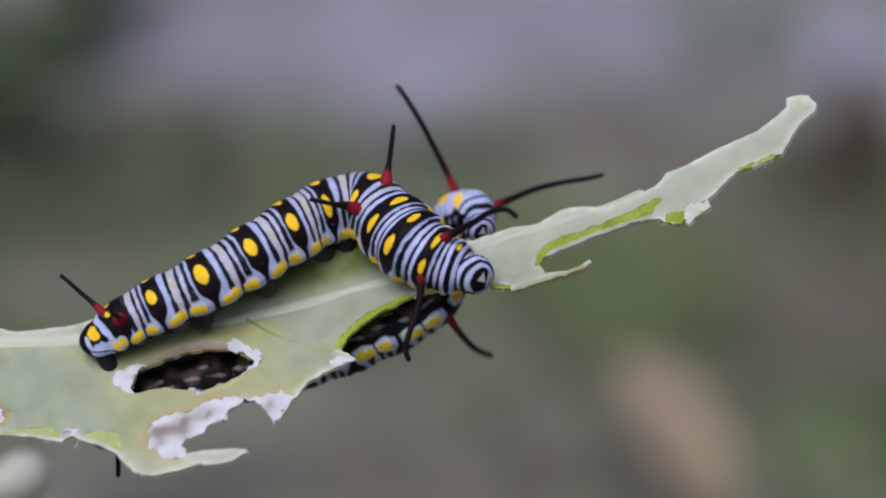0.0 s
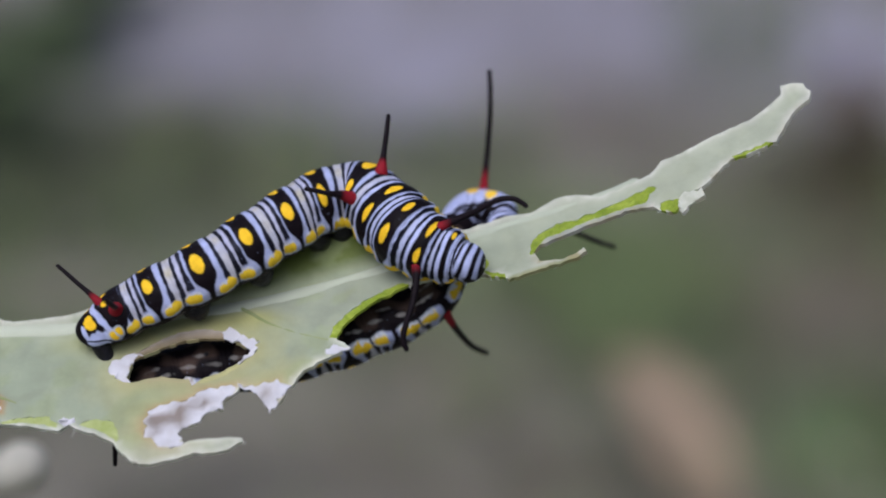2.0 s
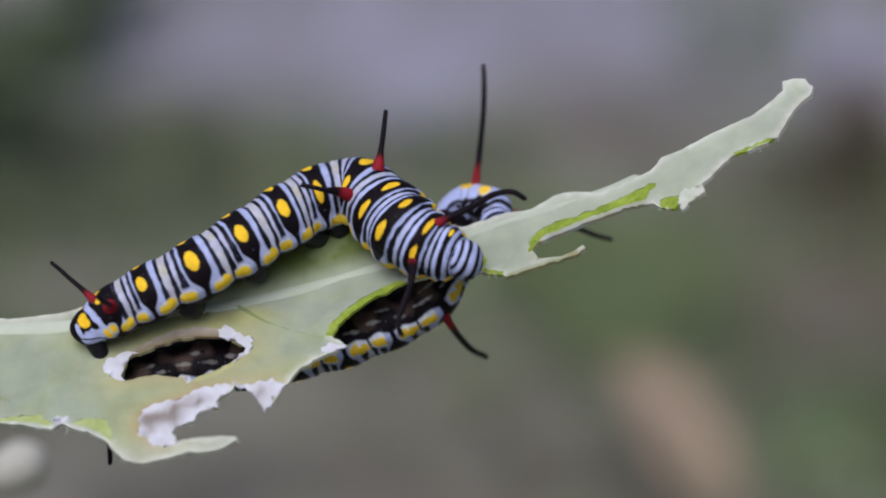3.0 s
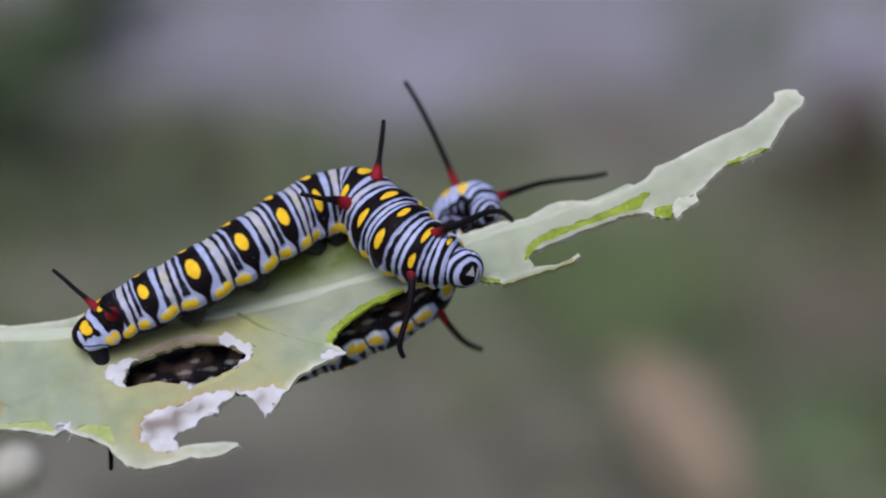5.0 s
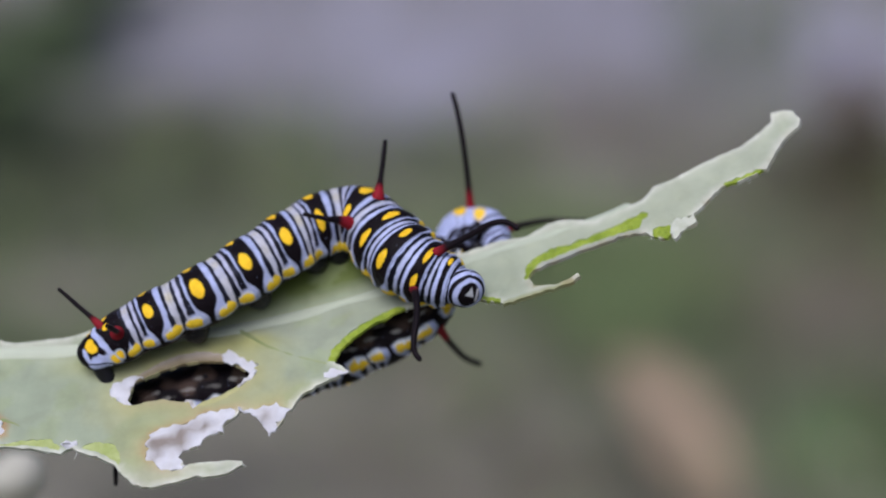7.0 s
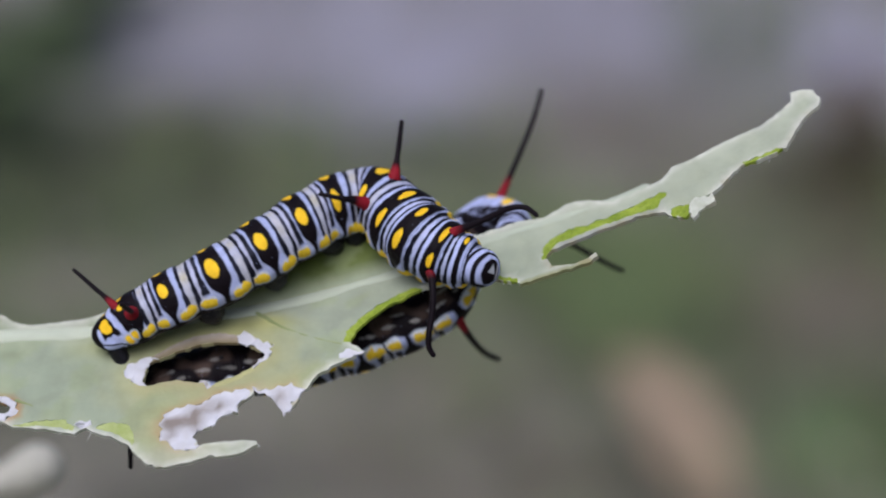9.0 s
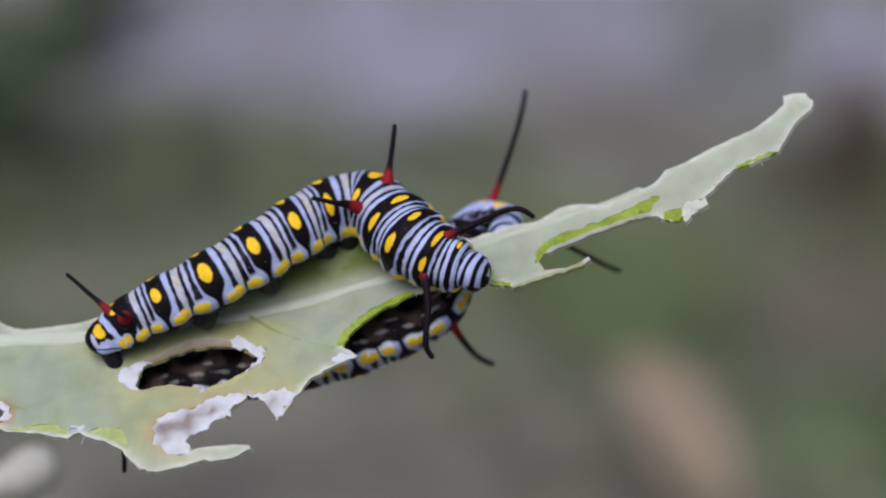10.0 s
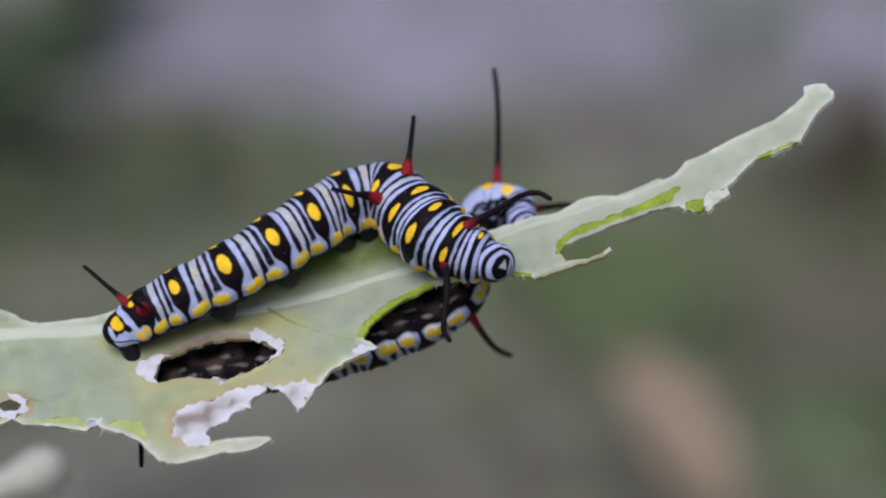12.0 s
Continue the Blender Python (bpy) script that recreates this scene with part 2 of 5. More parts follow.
EATEN_HOLE = [
    (19.23, 4.41), (19, 5.69), (18.85, 6.54), (19.26, 7.11), (20.58, 6.86), (21.92, 6.88), (23.3, 7.42), (23.96, 7.25),
    (24.33, 8.08), (24.89, 7.77), (26.44, 7.38), (27.74, 6.58), (28.67, 5.57), (28.23, 5.01), (27.37, 4.27), (26.42, 3.72),
    (24.79, 3.21), (22.97, 3.19), (21.2, 3.71), (19.98, 4.23),
]
SMALL_HOLE = [
    (8.06, 7.94), (8.51, 8.33), (8.4, 8.88), (7.75, 9.1), (7.09, 8.87), (6.67, 8.42), (6.88, 7.93), (7.49, 7.72),
]
BROWNED_RIM = [[
    (19.98, 4.23), (21.2, 3.71), (22.97, 3.19), (24.79, 3.21), (26.42, 3.72), (26.11, 2.62), (24.7, 2.1), (22.88, 2.08),
    (21.11, 2.67), (19.9, 3.4), (19.27, 3.85), (19.23, 4.41),
],
[
    (24.89, 7.77), (26.44, 7.38), (27.74, 6.58), (28.67, 5.57), (28.97, 5.97), (27.86, 7.11), (26.56, 7.91), (25.06, 8.31),
    (24.33, 8.08),
]]
WINDOW_FLESH = [
    (42, 3.1), (41, 3.3), (38.5, 4.15), (36.95, 5.2), (36.2, 6.2), (36.1, 6.85), (35.11, 6.32), (35.35, 5.27),
    (36.25, 4.21), (37.71, 3.18), (39.58, 2.6), (41, 2.45),
]
BAY_FLESH = [
    (62.69, 2.23), (62.55, 2.57), (62.04, 2.6), (61.7, 3.3), (60.9, 3.05), (58.81, 2.62), (56.67, 2.62), (54.6, 2.9),
    (53.05, 3.15), (52.4, 3.85), (52.2, 4.5), (51.78, 4.42), (51.91, 3.21), (52.54, 2.41), (53.4, 2.11), (54.13, 1.76),
    (55.07, 1.93), (55.76, 2.17), (56.49, 1.74), (57.28, 1.96), (57.91, 1.72), (58.64, 1.69), (59.37, 1.71), (60.1, 1.76),
    (60.86, 1.59), (61.6, 1.84), (62.02, 1.66),
]
NOTCH_FLESH = [
    (64.5, 4.94), (64.31, 6), (64.05, 6.14), (62.86, 5.14), (62.83, 4.24), (63.68, 4.46),
]
TIP_FLESH = [
    (72.87, 3.93), (71.46, 3.78), (69.51, 3.5), (69.35, 3.25), (70.04, 3.32), (70.54, 3.2), (70.92, 3.48), (71.44, 3.35),
    (71.82, 3.58), (72.35, 3.5),
]
PRONG_FLESH = [
    (49.77, 6.18), (48.15, 5.13), (47.97, 4.65), (49.09, 5.29), (49.69, 5.69),
]
BITE_FLESH = [
    (48, 2.9), (48.35, 3.55), (48.2, 4.35), (47.8, 4.6), (47.2, 4.45), (47.2, 2.8),
]
LIP_FLESH = [
    (18.3, 12.95), (17.15, 12), (15.5, 11.05), (15.75, 10.75), (16.92, 10.62), (18.05, 11.05), (18.62, 12.26), (18.75, 13.1),
    (18.6, 13.5),
]
BASE_FLESH = [
    (13.75, 11.2), (13.02, 10.95), (11.18, 10.5), (8.92, 10.42), (8.88, 10.26), (10.64, 9.95), (13.1, 9.91), (13.85, 10.75),
]
CHEWED = [WINDOW_FLESH, BAY_FLESH, NOTCH_FLESH, TIP_FLESH, PRONG_FLESH, BITE_FLESH, LIP_FLESH, BASE_FLESH]
HOLE_SKIN = [
    (19.23, 4.41), (19, 5.69), (18.85, 6.54), (19.26, 7.11), (18.71, 6.95), (17.94, 6.39), (17.29, 5.16), (17.44, 4.43),
    (18.29, 3.93), (19.08, 3.75), (19.98, 4.23),
]
HOLE_FAR_SKIN = [
    (28.67, 5.57), (28.23, 5.01), (27.37, 4.27), (26.42, 3.72), (26.11, 2.62), (26.8, 2.59), (28.01, 3.61), (29.35, 4.75),
    (29.13, 5.7), (27.76, 6.9), (27.65, 6.56),
]
TOOTH_SKIN = [
    (30.52, 13.06), (30.02, 11.87), (29.39, 10.63), (28, 9.64), (27.88, 9.11), (29.26, 9.73), (31.05, 9.65), (31.29, 10.1),
    (32.22, 10.72), (31.15, 12.21),
]
HOOK_SKIN = [
    (27.5, 10.25), (26.85, 10.7), (26.82, 11.61), (25.79, 11.55), (24.76, 12.66), (23.66, 12.73), (23.25, 13.25), (23.9, 14.6),
    (22.92, 14.99), (21.79, 14.34), (20.69, 13.03), (20.59, 11.48), (21.08, 10.36), (22.17, 10.15), (23.48, 9.94), (24.98, 9.16),
    (26.54, 9.15), (27.67, 9.37),
]
TIP_FLAP = [
    (66.5, 5.06), (66.69, 6.27), (65.81, 6.11), (64.65, 6.79), (64.37, 5.91), (64.5, 4.94), (65.42, 4.81),
]
WINDOW_TAB = [
    (37, 8.14), (35.77, 8.28), (35.31, 8.23), (34.83, 7.61), (35.74, 7.32),
]
HOLE_TAG = [
    (23.3, 7.42), (23.5, 7.09), (23.94, 6.87), (24.46, 7.3), (24.47, 8.17), (24.17, 8.36), (23.85, 7.54),
]
SMALL_HOLE_SKIN = [
    (8.06, 7.94), (8.51, 8.33), (8.4, 8.88), (7.75, 9.1), (7.09, 8.87), (6.67, 8.42), (6.34, 8.64), (7.01, 9.61),
    (8.16, 9.86), (9.02, 9.16), (8.98, 8.05), (8.15, 7.27), (7.13, 7.08), (7.49, 7.72),
]
NOTCH_SKIN = [
    (13.8, 10.5), (14.3, 10.25), (15.1, 10.3), (15.2, 10.7), (14.75, 10.9), (14.1, 10.85),
]
DRIED = [HOLE_SKIN, HOLE_FAR_SKIN, TOOTH_SKIN, HOOK_SKIN, TIP_FLAP, WINDOW_TAB, HOLE_TAG, SMALL_HOLE_SKIN, NOTCH_SKIN]
SLIT = [(13.95, 10.52), (14.5, 10.42), (14.75, 10.55), (14.1, 10.76)]
SIDE_VEINS = [[
    (26.84, -0.24), (28.31, 1.11), (29.79, 2.69), (31.28, 3.93), (32.9, 5.13), (35.12, 6.58),
],
[
    (8.78, 7.54), (10.47, 8.41), (11.91, 9.21),
]]


def ragged(points, step=0.35, amount=0.07, closed=True):
    """The outline in small steps, nibbled a little at random."""
    rng = random.Random(len(points))
    out = []
    for i in range(len(points) if closed else len(points) - 1):
        a, b = Vector(points[i]), Vector(points[(i + 1) % len(points)])
        k = max(1, int((b - a).length / step))
        side = Vector((-(b - a).y, (b - a).x)).normalized()
        for j in range(k):
            out.append(tuple(a.lerp(b, j / k) + side * (rng.gauss(0, amount) if j else 0)))
    return out


def inside(pts, loop):
    pts, loop = np.asarray(pts), np.asarray(loop)
    hit = np.zeros(len(pts), bool)
    x, y = pts[:, 0], pts[:, 1]
    for (x0, y0), (x1, y1) in zip(loop, np.roll(loop, -1, axis=0)):
        cross = (y0 > y) != (y1 > y)
        hit ^= cross & (x < (x1 - x0) * (y - y0) / (y1 - y0 + 1e-12) + x0)
    return hit


def plate(name, tris, pts, lift, thick, mat, crinkle=0.0):
    """A thin solid sheet on the blade's surface, from flat triangles in (u, v)."""
    used = np.unique(np.asarray(tris).ravel())
    remap = {int(k): i for i, k in enumerate(used)}
    q = pts[used]
    p = blade_at(q[:, 0], q[:, 1])
    e = 0.05
    nu = unit(np.cross(blade_at(q[:, 0] + e, q[:, 1]) - p, blade_at(q[:, 0], q[:, 1] + e) - p))
    nu *= np.where(nu[:, 2:3] < 0, -1, 1)
    p = p + nu * (0.10 * wave(q[:, 0] * 0.35, q[:, 1] * 0.4, q[:, 0] * 0.1) + 0.03 * wave(q[:, 0] * 2.1, q[:, 1] * 1.7, q[:, 1]))[:, None]
    if crinkle:
        p = p + nu * (crinkle * wave(q[:, 0] * 4.3, q[:, 1] * 3.9, q[:, 0] * 2))[:, None]
    n = len(p)
    verts = np.vstack([p + nu * lift, p + nu * (lift - thick)]) * MM
    top = []
    for t in tris:
        a, b, c = (remap[int(i)] for i in t)
        area = (q[b] - q[a])[0] * (q[c] - q[a])[1] - (q[b] - q[a])[1] * (q[c] - q[a])[0]
        top.append((a, c, b) if area > 0 else (a, b, c))
    edges = {}
    for a, b, c in top:
        for s in ((a, b), (b, c), (c, a)):
            edges[s] = 1
    faces = top + [(c + n, b + n, a + n) for a, b, c in top]
    rim = [e for e in edges if (e[1], e[0]) not in edges]
    k = len(verts)
    extra = [verts[i] for a, b in rim for i in (b, a, a + n, b + n)]
    origin = [i % n for a, b in rim for i in (b, a, a + n, b + n)]
    verts = np.vstack([verts, extra])
    faces += [(k + 4 * i, k + 4 * i + 1, k + 4 * i + 2, k + 4 * i + 3) for i in range(len(rim))]
    me = mesh_from(name, verts, faces, mat)
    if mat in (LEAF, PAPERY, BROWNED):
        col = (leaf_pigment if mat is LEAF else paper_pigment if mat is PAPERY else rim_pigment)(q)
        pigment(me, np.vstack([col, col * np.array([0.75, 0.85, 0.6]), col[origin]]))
    return me


def near_line(q, loop):
    """Distance of each place from a closed line."""
    a = np.asarray(ragged(loop, 0.3, 0))
    return np.min(np.linalg.norm(q[:, None] - a[None], axis=2), axis=1)


def leaf_pigment(q):
    """Grey green skin, paler to the tip and on the rib, yellowed round the eaten places, bleached in a thin line at the
    margin, with some shade painted in.
    """
    u, v = q[:, 0], q[:, 1]
    col = np.tile([0.355, 0.405, 0.295], (len(q), 1))

    def lay(m, c):
        m = np.clip(m, 0, 1)[:, None]
        col[:] = col * (1 - m) + np.array(c) * m

    lay((u - 36) / 22 + 0.12 * wave(u, v, u), [0.445, 0.48, 0.365])
    # caterpillar's shade on the far half, painted in as dark olive
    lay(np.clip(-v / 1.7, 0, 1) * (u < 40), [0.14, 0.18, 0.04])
    # yellowed by the rib, and painted lighter to offset the caterpillar's shadow
    lay(0.85 * np.exp(-((v - 1.6) / 1.5) ** 2) * np.clip((u - 11) / 6, 0, 1) * np.clip((36 - u) / 6, 0, 1), [0.47, 0.465, 0.15])
    # cooler beyond the side vein
    lay(np.clip((u - 27 - 1.2 * v) / 2.0, 0, 1) * (v > 0.3) * (u < 44), [0.35, 0.39, 0.295])
    lay(0.5 * np.exp(-(v / 1.6) ** 2) * (1 - 0.5 * np.clip((u - 14) / 8, 0, 1)), [0.56, 0.60, 0.46])
    eaten = np.min([near_line(q, c) for c in (EATEN_HOLE, TOOTH_SKIN, HOOK_SKIN)], axis=0)
    lay(np.exp(-(eaten / (2.6 + 0.8 * wave(u * 0.7, v * 0.8, u))) ** 2) * 0.75, [0.46, 0.44, 0.20])
    lay(np.exp(-(eaten / 0.5) ** 2) * 0.5, [0.50, 0.40, 0.24])
    lay(np.exp(-(near_line(q, HOOK_SKIN) / 0.45) ** 2) * (0.45 + 0.3 * wave(u * 1.1, v * 1.2, u)), [0.44, 0.31, 0.16])
    lay(np.exp(-(near_line(q, SMALL_HOLE_SKIN) / 0.40) ** 2) * 0.8, [0.50, 0.27, 0.11])
    lay(0.35 * (wave(u * 0.5, v * 0.6, v * 0.3) > 0.35) * (u < 40), [0.36, 0.42, 0.22])
    edge = near_line(q, FAR_MARGIN + TIP_MARGIN + NEAR_MARGIN + BASE_MARGIN)
    lay(np.exp(-(edge / 0.42) ** 2) * (0.8 + 0.4 * wave(u * 1.3, v * 1.5, u)), [0.74, 0.74, 0.66])
    # bleached lower lip
    lay(0.35 * np.clip((v - 13.3) / 1.6, 0, 1) * (u > 18.5) * (u < 30), [0.60, 0.61, 0.52])
    # thin grey skin left below the flesh of the eaten bay
    lay(np.clip((u - 52.6) / 1.0, 0, 1) * np.clip((62.2 - u) / 1.0, 0, 1) * np.clip((v - 2.55) / 0.2, 0, 1) * (v < 4.6) * 0.8, [0.36, 0.37, 0.335])
    # prong's lower edge: its shaded thickness painted as an olive line
    lay(0.85 * np.clip((v - 6.15) / 0.2, 0, 1) * (u > 49.3) * (u < 57), [0.24, 0.26, 0.09])
    tip_edge = near_line(q, TIP_MARGIN + TIP_MARGIN[::-1])
    lay(np.exp(-(tip_edge / 0.22) ** 2) * (0.35 + 0.8 * wave(u * 0.9, v * 1.1, u * 0.5)), [0.36, 0.31, 0.15])
    # tip's lit, turned-over edge painted as a pale band on the flat blade
    lay(0.65 * np.exp(-(tip_edge / 0.6) ** 2) * np.clip((u - 72.3) / 0.6, 0, 1), [0.64, 0.64, 0.57])
    lay(0.22 * wave(u * 0.8, v * 0.9, u * 0.4), [0.52, 0.55, 0.36])
    return col * 0.93


def paper_pigment(q):
    """White dried skin with a faint lilac cast; brown and shade of its hollows painted in."""
    u, v = q[:, 0], q[:, 1]
    col = np.tile([0.73, 0.725, 0.785], (len(q), 1))
    for hu, hv, wu, wv, k in ((21.9, 11.7, 1.0, 0.55, 1.9), (23.4, 11.5, 0.6, 1.0, 1.9), (24.7, 10.5, 1.0, 0.4, 1.4), (21.4, 12.8, 0.4, 0.8, 0.9), (30.2, 11.0, 0.5, 1.0, 0.7), (24.0, 7.7, 0.5, 0.5, 0.7)):
        m = np.clip(k * np.exp(-((u - hu) / wu) ** 2 - ((v - hv) / wv) ** 2) * (1 + 0.5 * wave(u * 4, v * 4, u)), 0, 1)[:, None]
        col = col * (1 - m) + np.array([0.31, 0.265, 0.24]) * m
    m = np.clip(0.25 * wave(u * 2.1, v * 2.4, v), 0, 1)[:, None]
    return col * (1 - m) + np.array([0.50, 0.46, 0.42]) * m


def rim_pigment(q):
    """Pinkish white at the outer line of the rim, brown where the thin skin nears the hole."""
    d = near_line(q, EATEN_HOLE)
    m = np.clip(1.0 - d / 1.4 + 0.15 * wave(q[:, 0] * 2, q[:, 1] * 3, q[:, 0]), 0, 1)[:, None]
    upper = (q[:, 1] < 5.2)[:, None]
    return np.where(upper, np.array([0.60, 0.525, 0.46]) * (1 - m) + np.array([0.23, 0.185, 0.10]) * m, np.array([0.45, 0.44, 0.21]))


def rib_pigment(f):
    """Whitish at the base, greener along the rib."""
    k = np.clip((f - 0.2) / 0.25, 0, 1)[:, None]
    return np.array([0.55, 0.59, 0.47]) * (1 - k) + np.array([0.49, 0.535, 0.42]) * k


def build_leaf():
    leaf = tagged(new("leaf"), "pale green chewed leaf with papery dried edges and holes", "leaf")
    leaf.matrix_basis = REST
    margin = ragged(FAR_MARGIN + TIP_MARGIN[:1], 0.35, 0.028, False) + ragged(TIP_MARGIN + NEAR_MARGIN + BASE_MARGIN + FAR_MARGIN[:1], closed=False)
    holes = [ragged(EATEN_HOLE, 0.3, 0.04), ragged(SMALL_HOLE, 0.3, 0.04), SLIT]
    green, dry, brown = [ragged(c, 0.3, 0.06) for c in CHEWED], [ragged(d, 0.3, 0.12) for d in DRIED], [ragged(b, 0.3, 0.05) for b in BROWNED_RIM]
    pts, edges = [], []
    for loop in [margin, *holes, *green, *dry, *brown]:
        k = len(pts)
        pts += [Vector(p) for p in loop]
        edges += [(k + i, k + (i + 1) % len(loop)) for i in range(len(loop))]
    lo, hi = np.min(margin, axis=0), np.max(margin, axis=0)
    rng = random.Random(4)
    grid = [(u + rng.uniform(-0.1, 0.1), v + rng.uniform(-0.1, 0.1)) for u in np.arange(lo[0], hi[0], 0.6) for v in np.arange(lo[1], hi[1], 0.6)]
    keep = inside(grid, margin)
    pts += [Vector(g) for g, k in zip(grid, keep) if k]
    v2, _, tris, _, _, _ = geometry.delaunay_2d_cdt(pts, edges, [], 0, 1e-4)
    v2 = np.array([tuple(v) for v in v2])
    tris = np.array([t for t in tris if len(t) == 3])
    mid = v2[tris].mean(axis=1)
    ok = inside(mid, margin)
    for h in holes:
        ok &= ~inside(mid, h)
    for loops, name, lift, thick, mat, crinkle, label in (
            (green, "chewed_edge", -0.04, 0.26, LIME, 0.10, "bright lime green chewed flesh"),
            (dry, "dried_margin", 0.03, 0.12, PAPERY, 0.34, "white papery dried leaf skin"),
            (brown, "browned_rim", -0.02, 0.26, BROWNED, 0.05, "tan browned rim of the eaten hole")):
        for loop in loops:
            here = ok & inside(mid, loop)
            ok &= ~here
            if here.any():
                base = mat is LIME and np.mean(loop, axis=0)[0] < 20
                tip = mat is PAPERY and np.mean(loop, axis=0)[0] > 40
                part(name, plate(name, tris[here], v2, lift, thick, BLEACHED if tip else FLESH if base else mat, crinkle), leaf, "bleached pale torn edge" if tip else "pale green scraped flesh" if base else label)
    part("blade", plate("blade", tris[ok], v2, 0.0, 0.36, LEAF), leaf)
    u = np.linspace(0.5, mid_way[-1] * 0.80, 40)
    rib = blade_at(u, 0 * u + 0.15) + np.array([0, -0.46, -0.55]) * (1 + 0.05 * np.clip((u - 14) / 12, 0, 1))[:, None]
    part("midrib", tube("midrib", rib, [1.0, 0.98, 0.95, 0.93, 0.9, 0.82, 0.72], MIDRIB, 18, 6, rib_pigment), leaf, "thick whitish midrib")
    for line in SIDE_VEINS:
        q, w = smooth_line([(a, b, 0) for a, b in line], 8)
        p = blade_at(q[:, 0], q[:, 1]) + np.array([0, -0.035, -0.04])
        part("side_vein", tube("side_vein", p, [0.16, 0.13, 0.08], VEIN, 8, 2), leaf)
    # leaf stalk, leaving the blade's base
    base = blade_at([0.5], [0.1])[0]
    part("leaf_stalk", tube("leaf_stalk", [base + np.array(o) for o in ((3, 0, -0.1), (0, 0, -0.2), (-5, -0.4, -0.6), (-11, -2, -1), (-16, -6, -2))], [1.0, 1.1, 1.2, 1.4, 1.7], STEM, 14, 8), leaf)
    # loose white hairs at the torn places
    rng = random.Random(8)
    for i in range(14):
        line = rng.choice([TIP_MARGIN, TIP_MARGIN, NEAR_MARGIN])
        a = rng.choice(line)
        p = blade_at([a[0]], [a[1]])[0]
        e = np.array([rng.uniform(-0.5, 0.5), rng.uniform(-0.9, -0.1), rng.uniform(-0.2, 0.4)])
        part("hair", tube("hair", [p, p + 0.5 * e + np.array([0.08, 0, 0.05]), p + e], [0.025, 0.02, 0.012], FUZZ, 5, 3), leaf)
    return leaf


# ---- the caterpillars ----
BLACK, WHITE, CREAM = np.array([0.0065, 0.0045, 0.0062]), np.array([0.42, 0.462, 0.71]), np.array([0.43, 0.42, 0.45])
DUSK = np.array([0.007, 0.007, 0.012])
YELLOW, RED = np.array([0.80, 0.50, 0.015]), np.array([0.21, 0.012, 0.020])


def soft(x, edge, width):
    return np.clip((edge - x) / width + 0.5, 0, 1)


def skin_colour(q, th, x):
    """Pigment at segment place q, angle th from the back, with x to vary it: black belts with two yellow spots,
    four pale stripes parted by three dark lines between them, white lobes with yellow blotches low on the flank, a black belly."""
    a = np.abs(th)
    qq = q + 0.012 * wave(th * 1.7, q * 1.3, x) + 0.007 * wave(th * 6, q * 6, x) + 0.003 * wave(th * 19, q * 13, x) + 0.025 * (a - 0.8) + 0.14 * th * np.exp(-(q - 4.7) ** 2) * (x < 3)
    k = np.round(qq)
    f = qq - k
    before = np.floor(qq + 0.17)
    g = qq - before                       # way from the belt behind
    fore = np.clip((q - 6.2) / 0.6, 0, 1)
    col = WHITE * (0.85 + 0.14 * fore)[:, None]
    def lay(mask, c):
        m = np.clip(mask, 0, 1)[:, None]
        col[:] = col * (1 - m) + c * m
    # cream and greyish folds
    fold = soft(np.abs(g - 0.455), 0.075, 0.04)
    lay(fold * (1 - 0.7 * fore) * (0.75 + 0.25 * wave(th * 2, before * 3, x)), CREAM)
    lay(fold * (1 - fore) * soft(a, 0.75, 0.5) * np.clip(0.15 + 0.5 * wave(th * 4, before * 5, x), 0, 1), np.array([0.46, 0.41, 0.24]))
    lay(soft(np.abs(g - 0.64), 0.05, 0.03) * 0.5 * (1 - fore), np.array([0.45, 0.43, 0.50]))
    lay(soft(-a, -0.95, 0.5) * soft(-wave(th * 5, q * 9, x + 2), -0.2, 0.7) * 0.35, CREAM * 0.6)
    # dark lines: place, half width, growth down the flank, lower end
    for centre, half, grow, low in ((0.345, 0.036, 0.020, 1.44), (0.563, 0.033, 0.014, 1.66), (0.715, 0.040, 0.022, 1.34)):
        centre = centre + 0.03 * fore
        half = (half + grow * np.clip((a - 0.5) / 0.8, 0, 1)) * (1 + 0.35 * fore)
        if low == 1.34:
            half = half * (1 - 1.4 * fore)
        half = half * (1 + 0.3 * wave(th * 2.2, before * 2.7, x + centre * 9) + 0.2 * wave(th * 9, before * 5, x + centre * 4))
        strength = 1.0 - 0.06 * (1 - fore) * np.clip(wave(th * 3, before * 4.1, x + centre * 5), 0, 1)
        lay(soft(np.abs(g - centre), half, 0.018) * soft(a, low + 0.5 * fore, 0.10) * strength, DUSK)
    # a thin second line in the broad pale stripe of the thick front
    lay(soft(np.abs(g - 0.275), 0.011, 0.02) * 0.6 * fore, DUSK)
    # belts
    narrow = np.clip((a - 1.05) / 0.6, 0, 1)
    narrow = narrow * narrow * (3 - 2 * narrow)
    rear = k < 0.5
    half = 0.182 + 0.022 * np.sin(np.clip(a, 0, 1.4) * 2.2) + 0.075 * rear + 0.05 * fore - (0.135 + 0.03 * fore) * narrow
    lay(soft(np.abs(f - 0.05 * rear), half * np.where(k > 9.5, 0.6, 1.0), 0.025), BLACK)
    # spots either side of the back
    front = k > 5.5
    w = np.where(front, np.where(k > 8.5, 0.95, 0.8), 0.95) * np.where(rear, 0.48, 1) * np.where(k > 9.5, np.where(th < 0, 0.75, 0.01), 1)
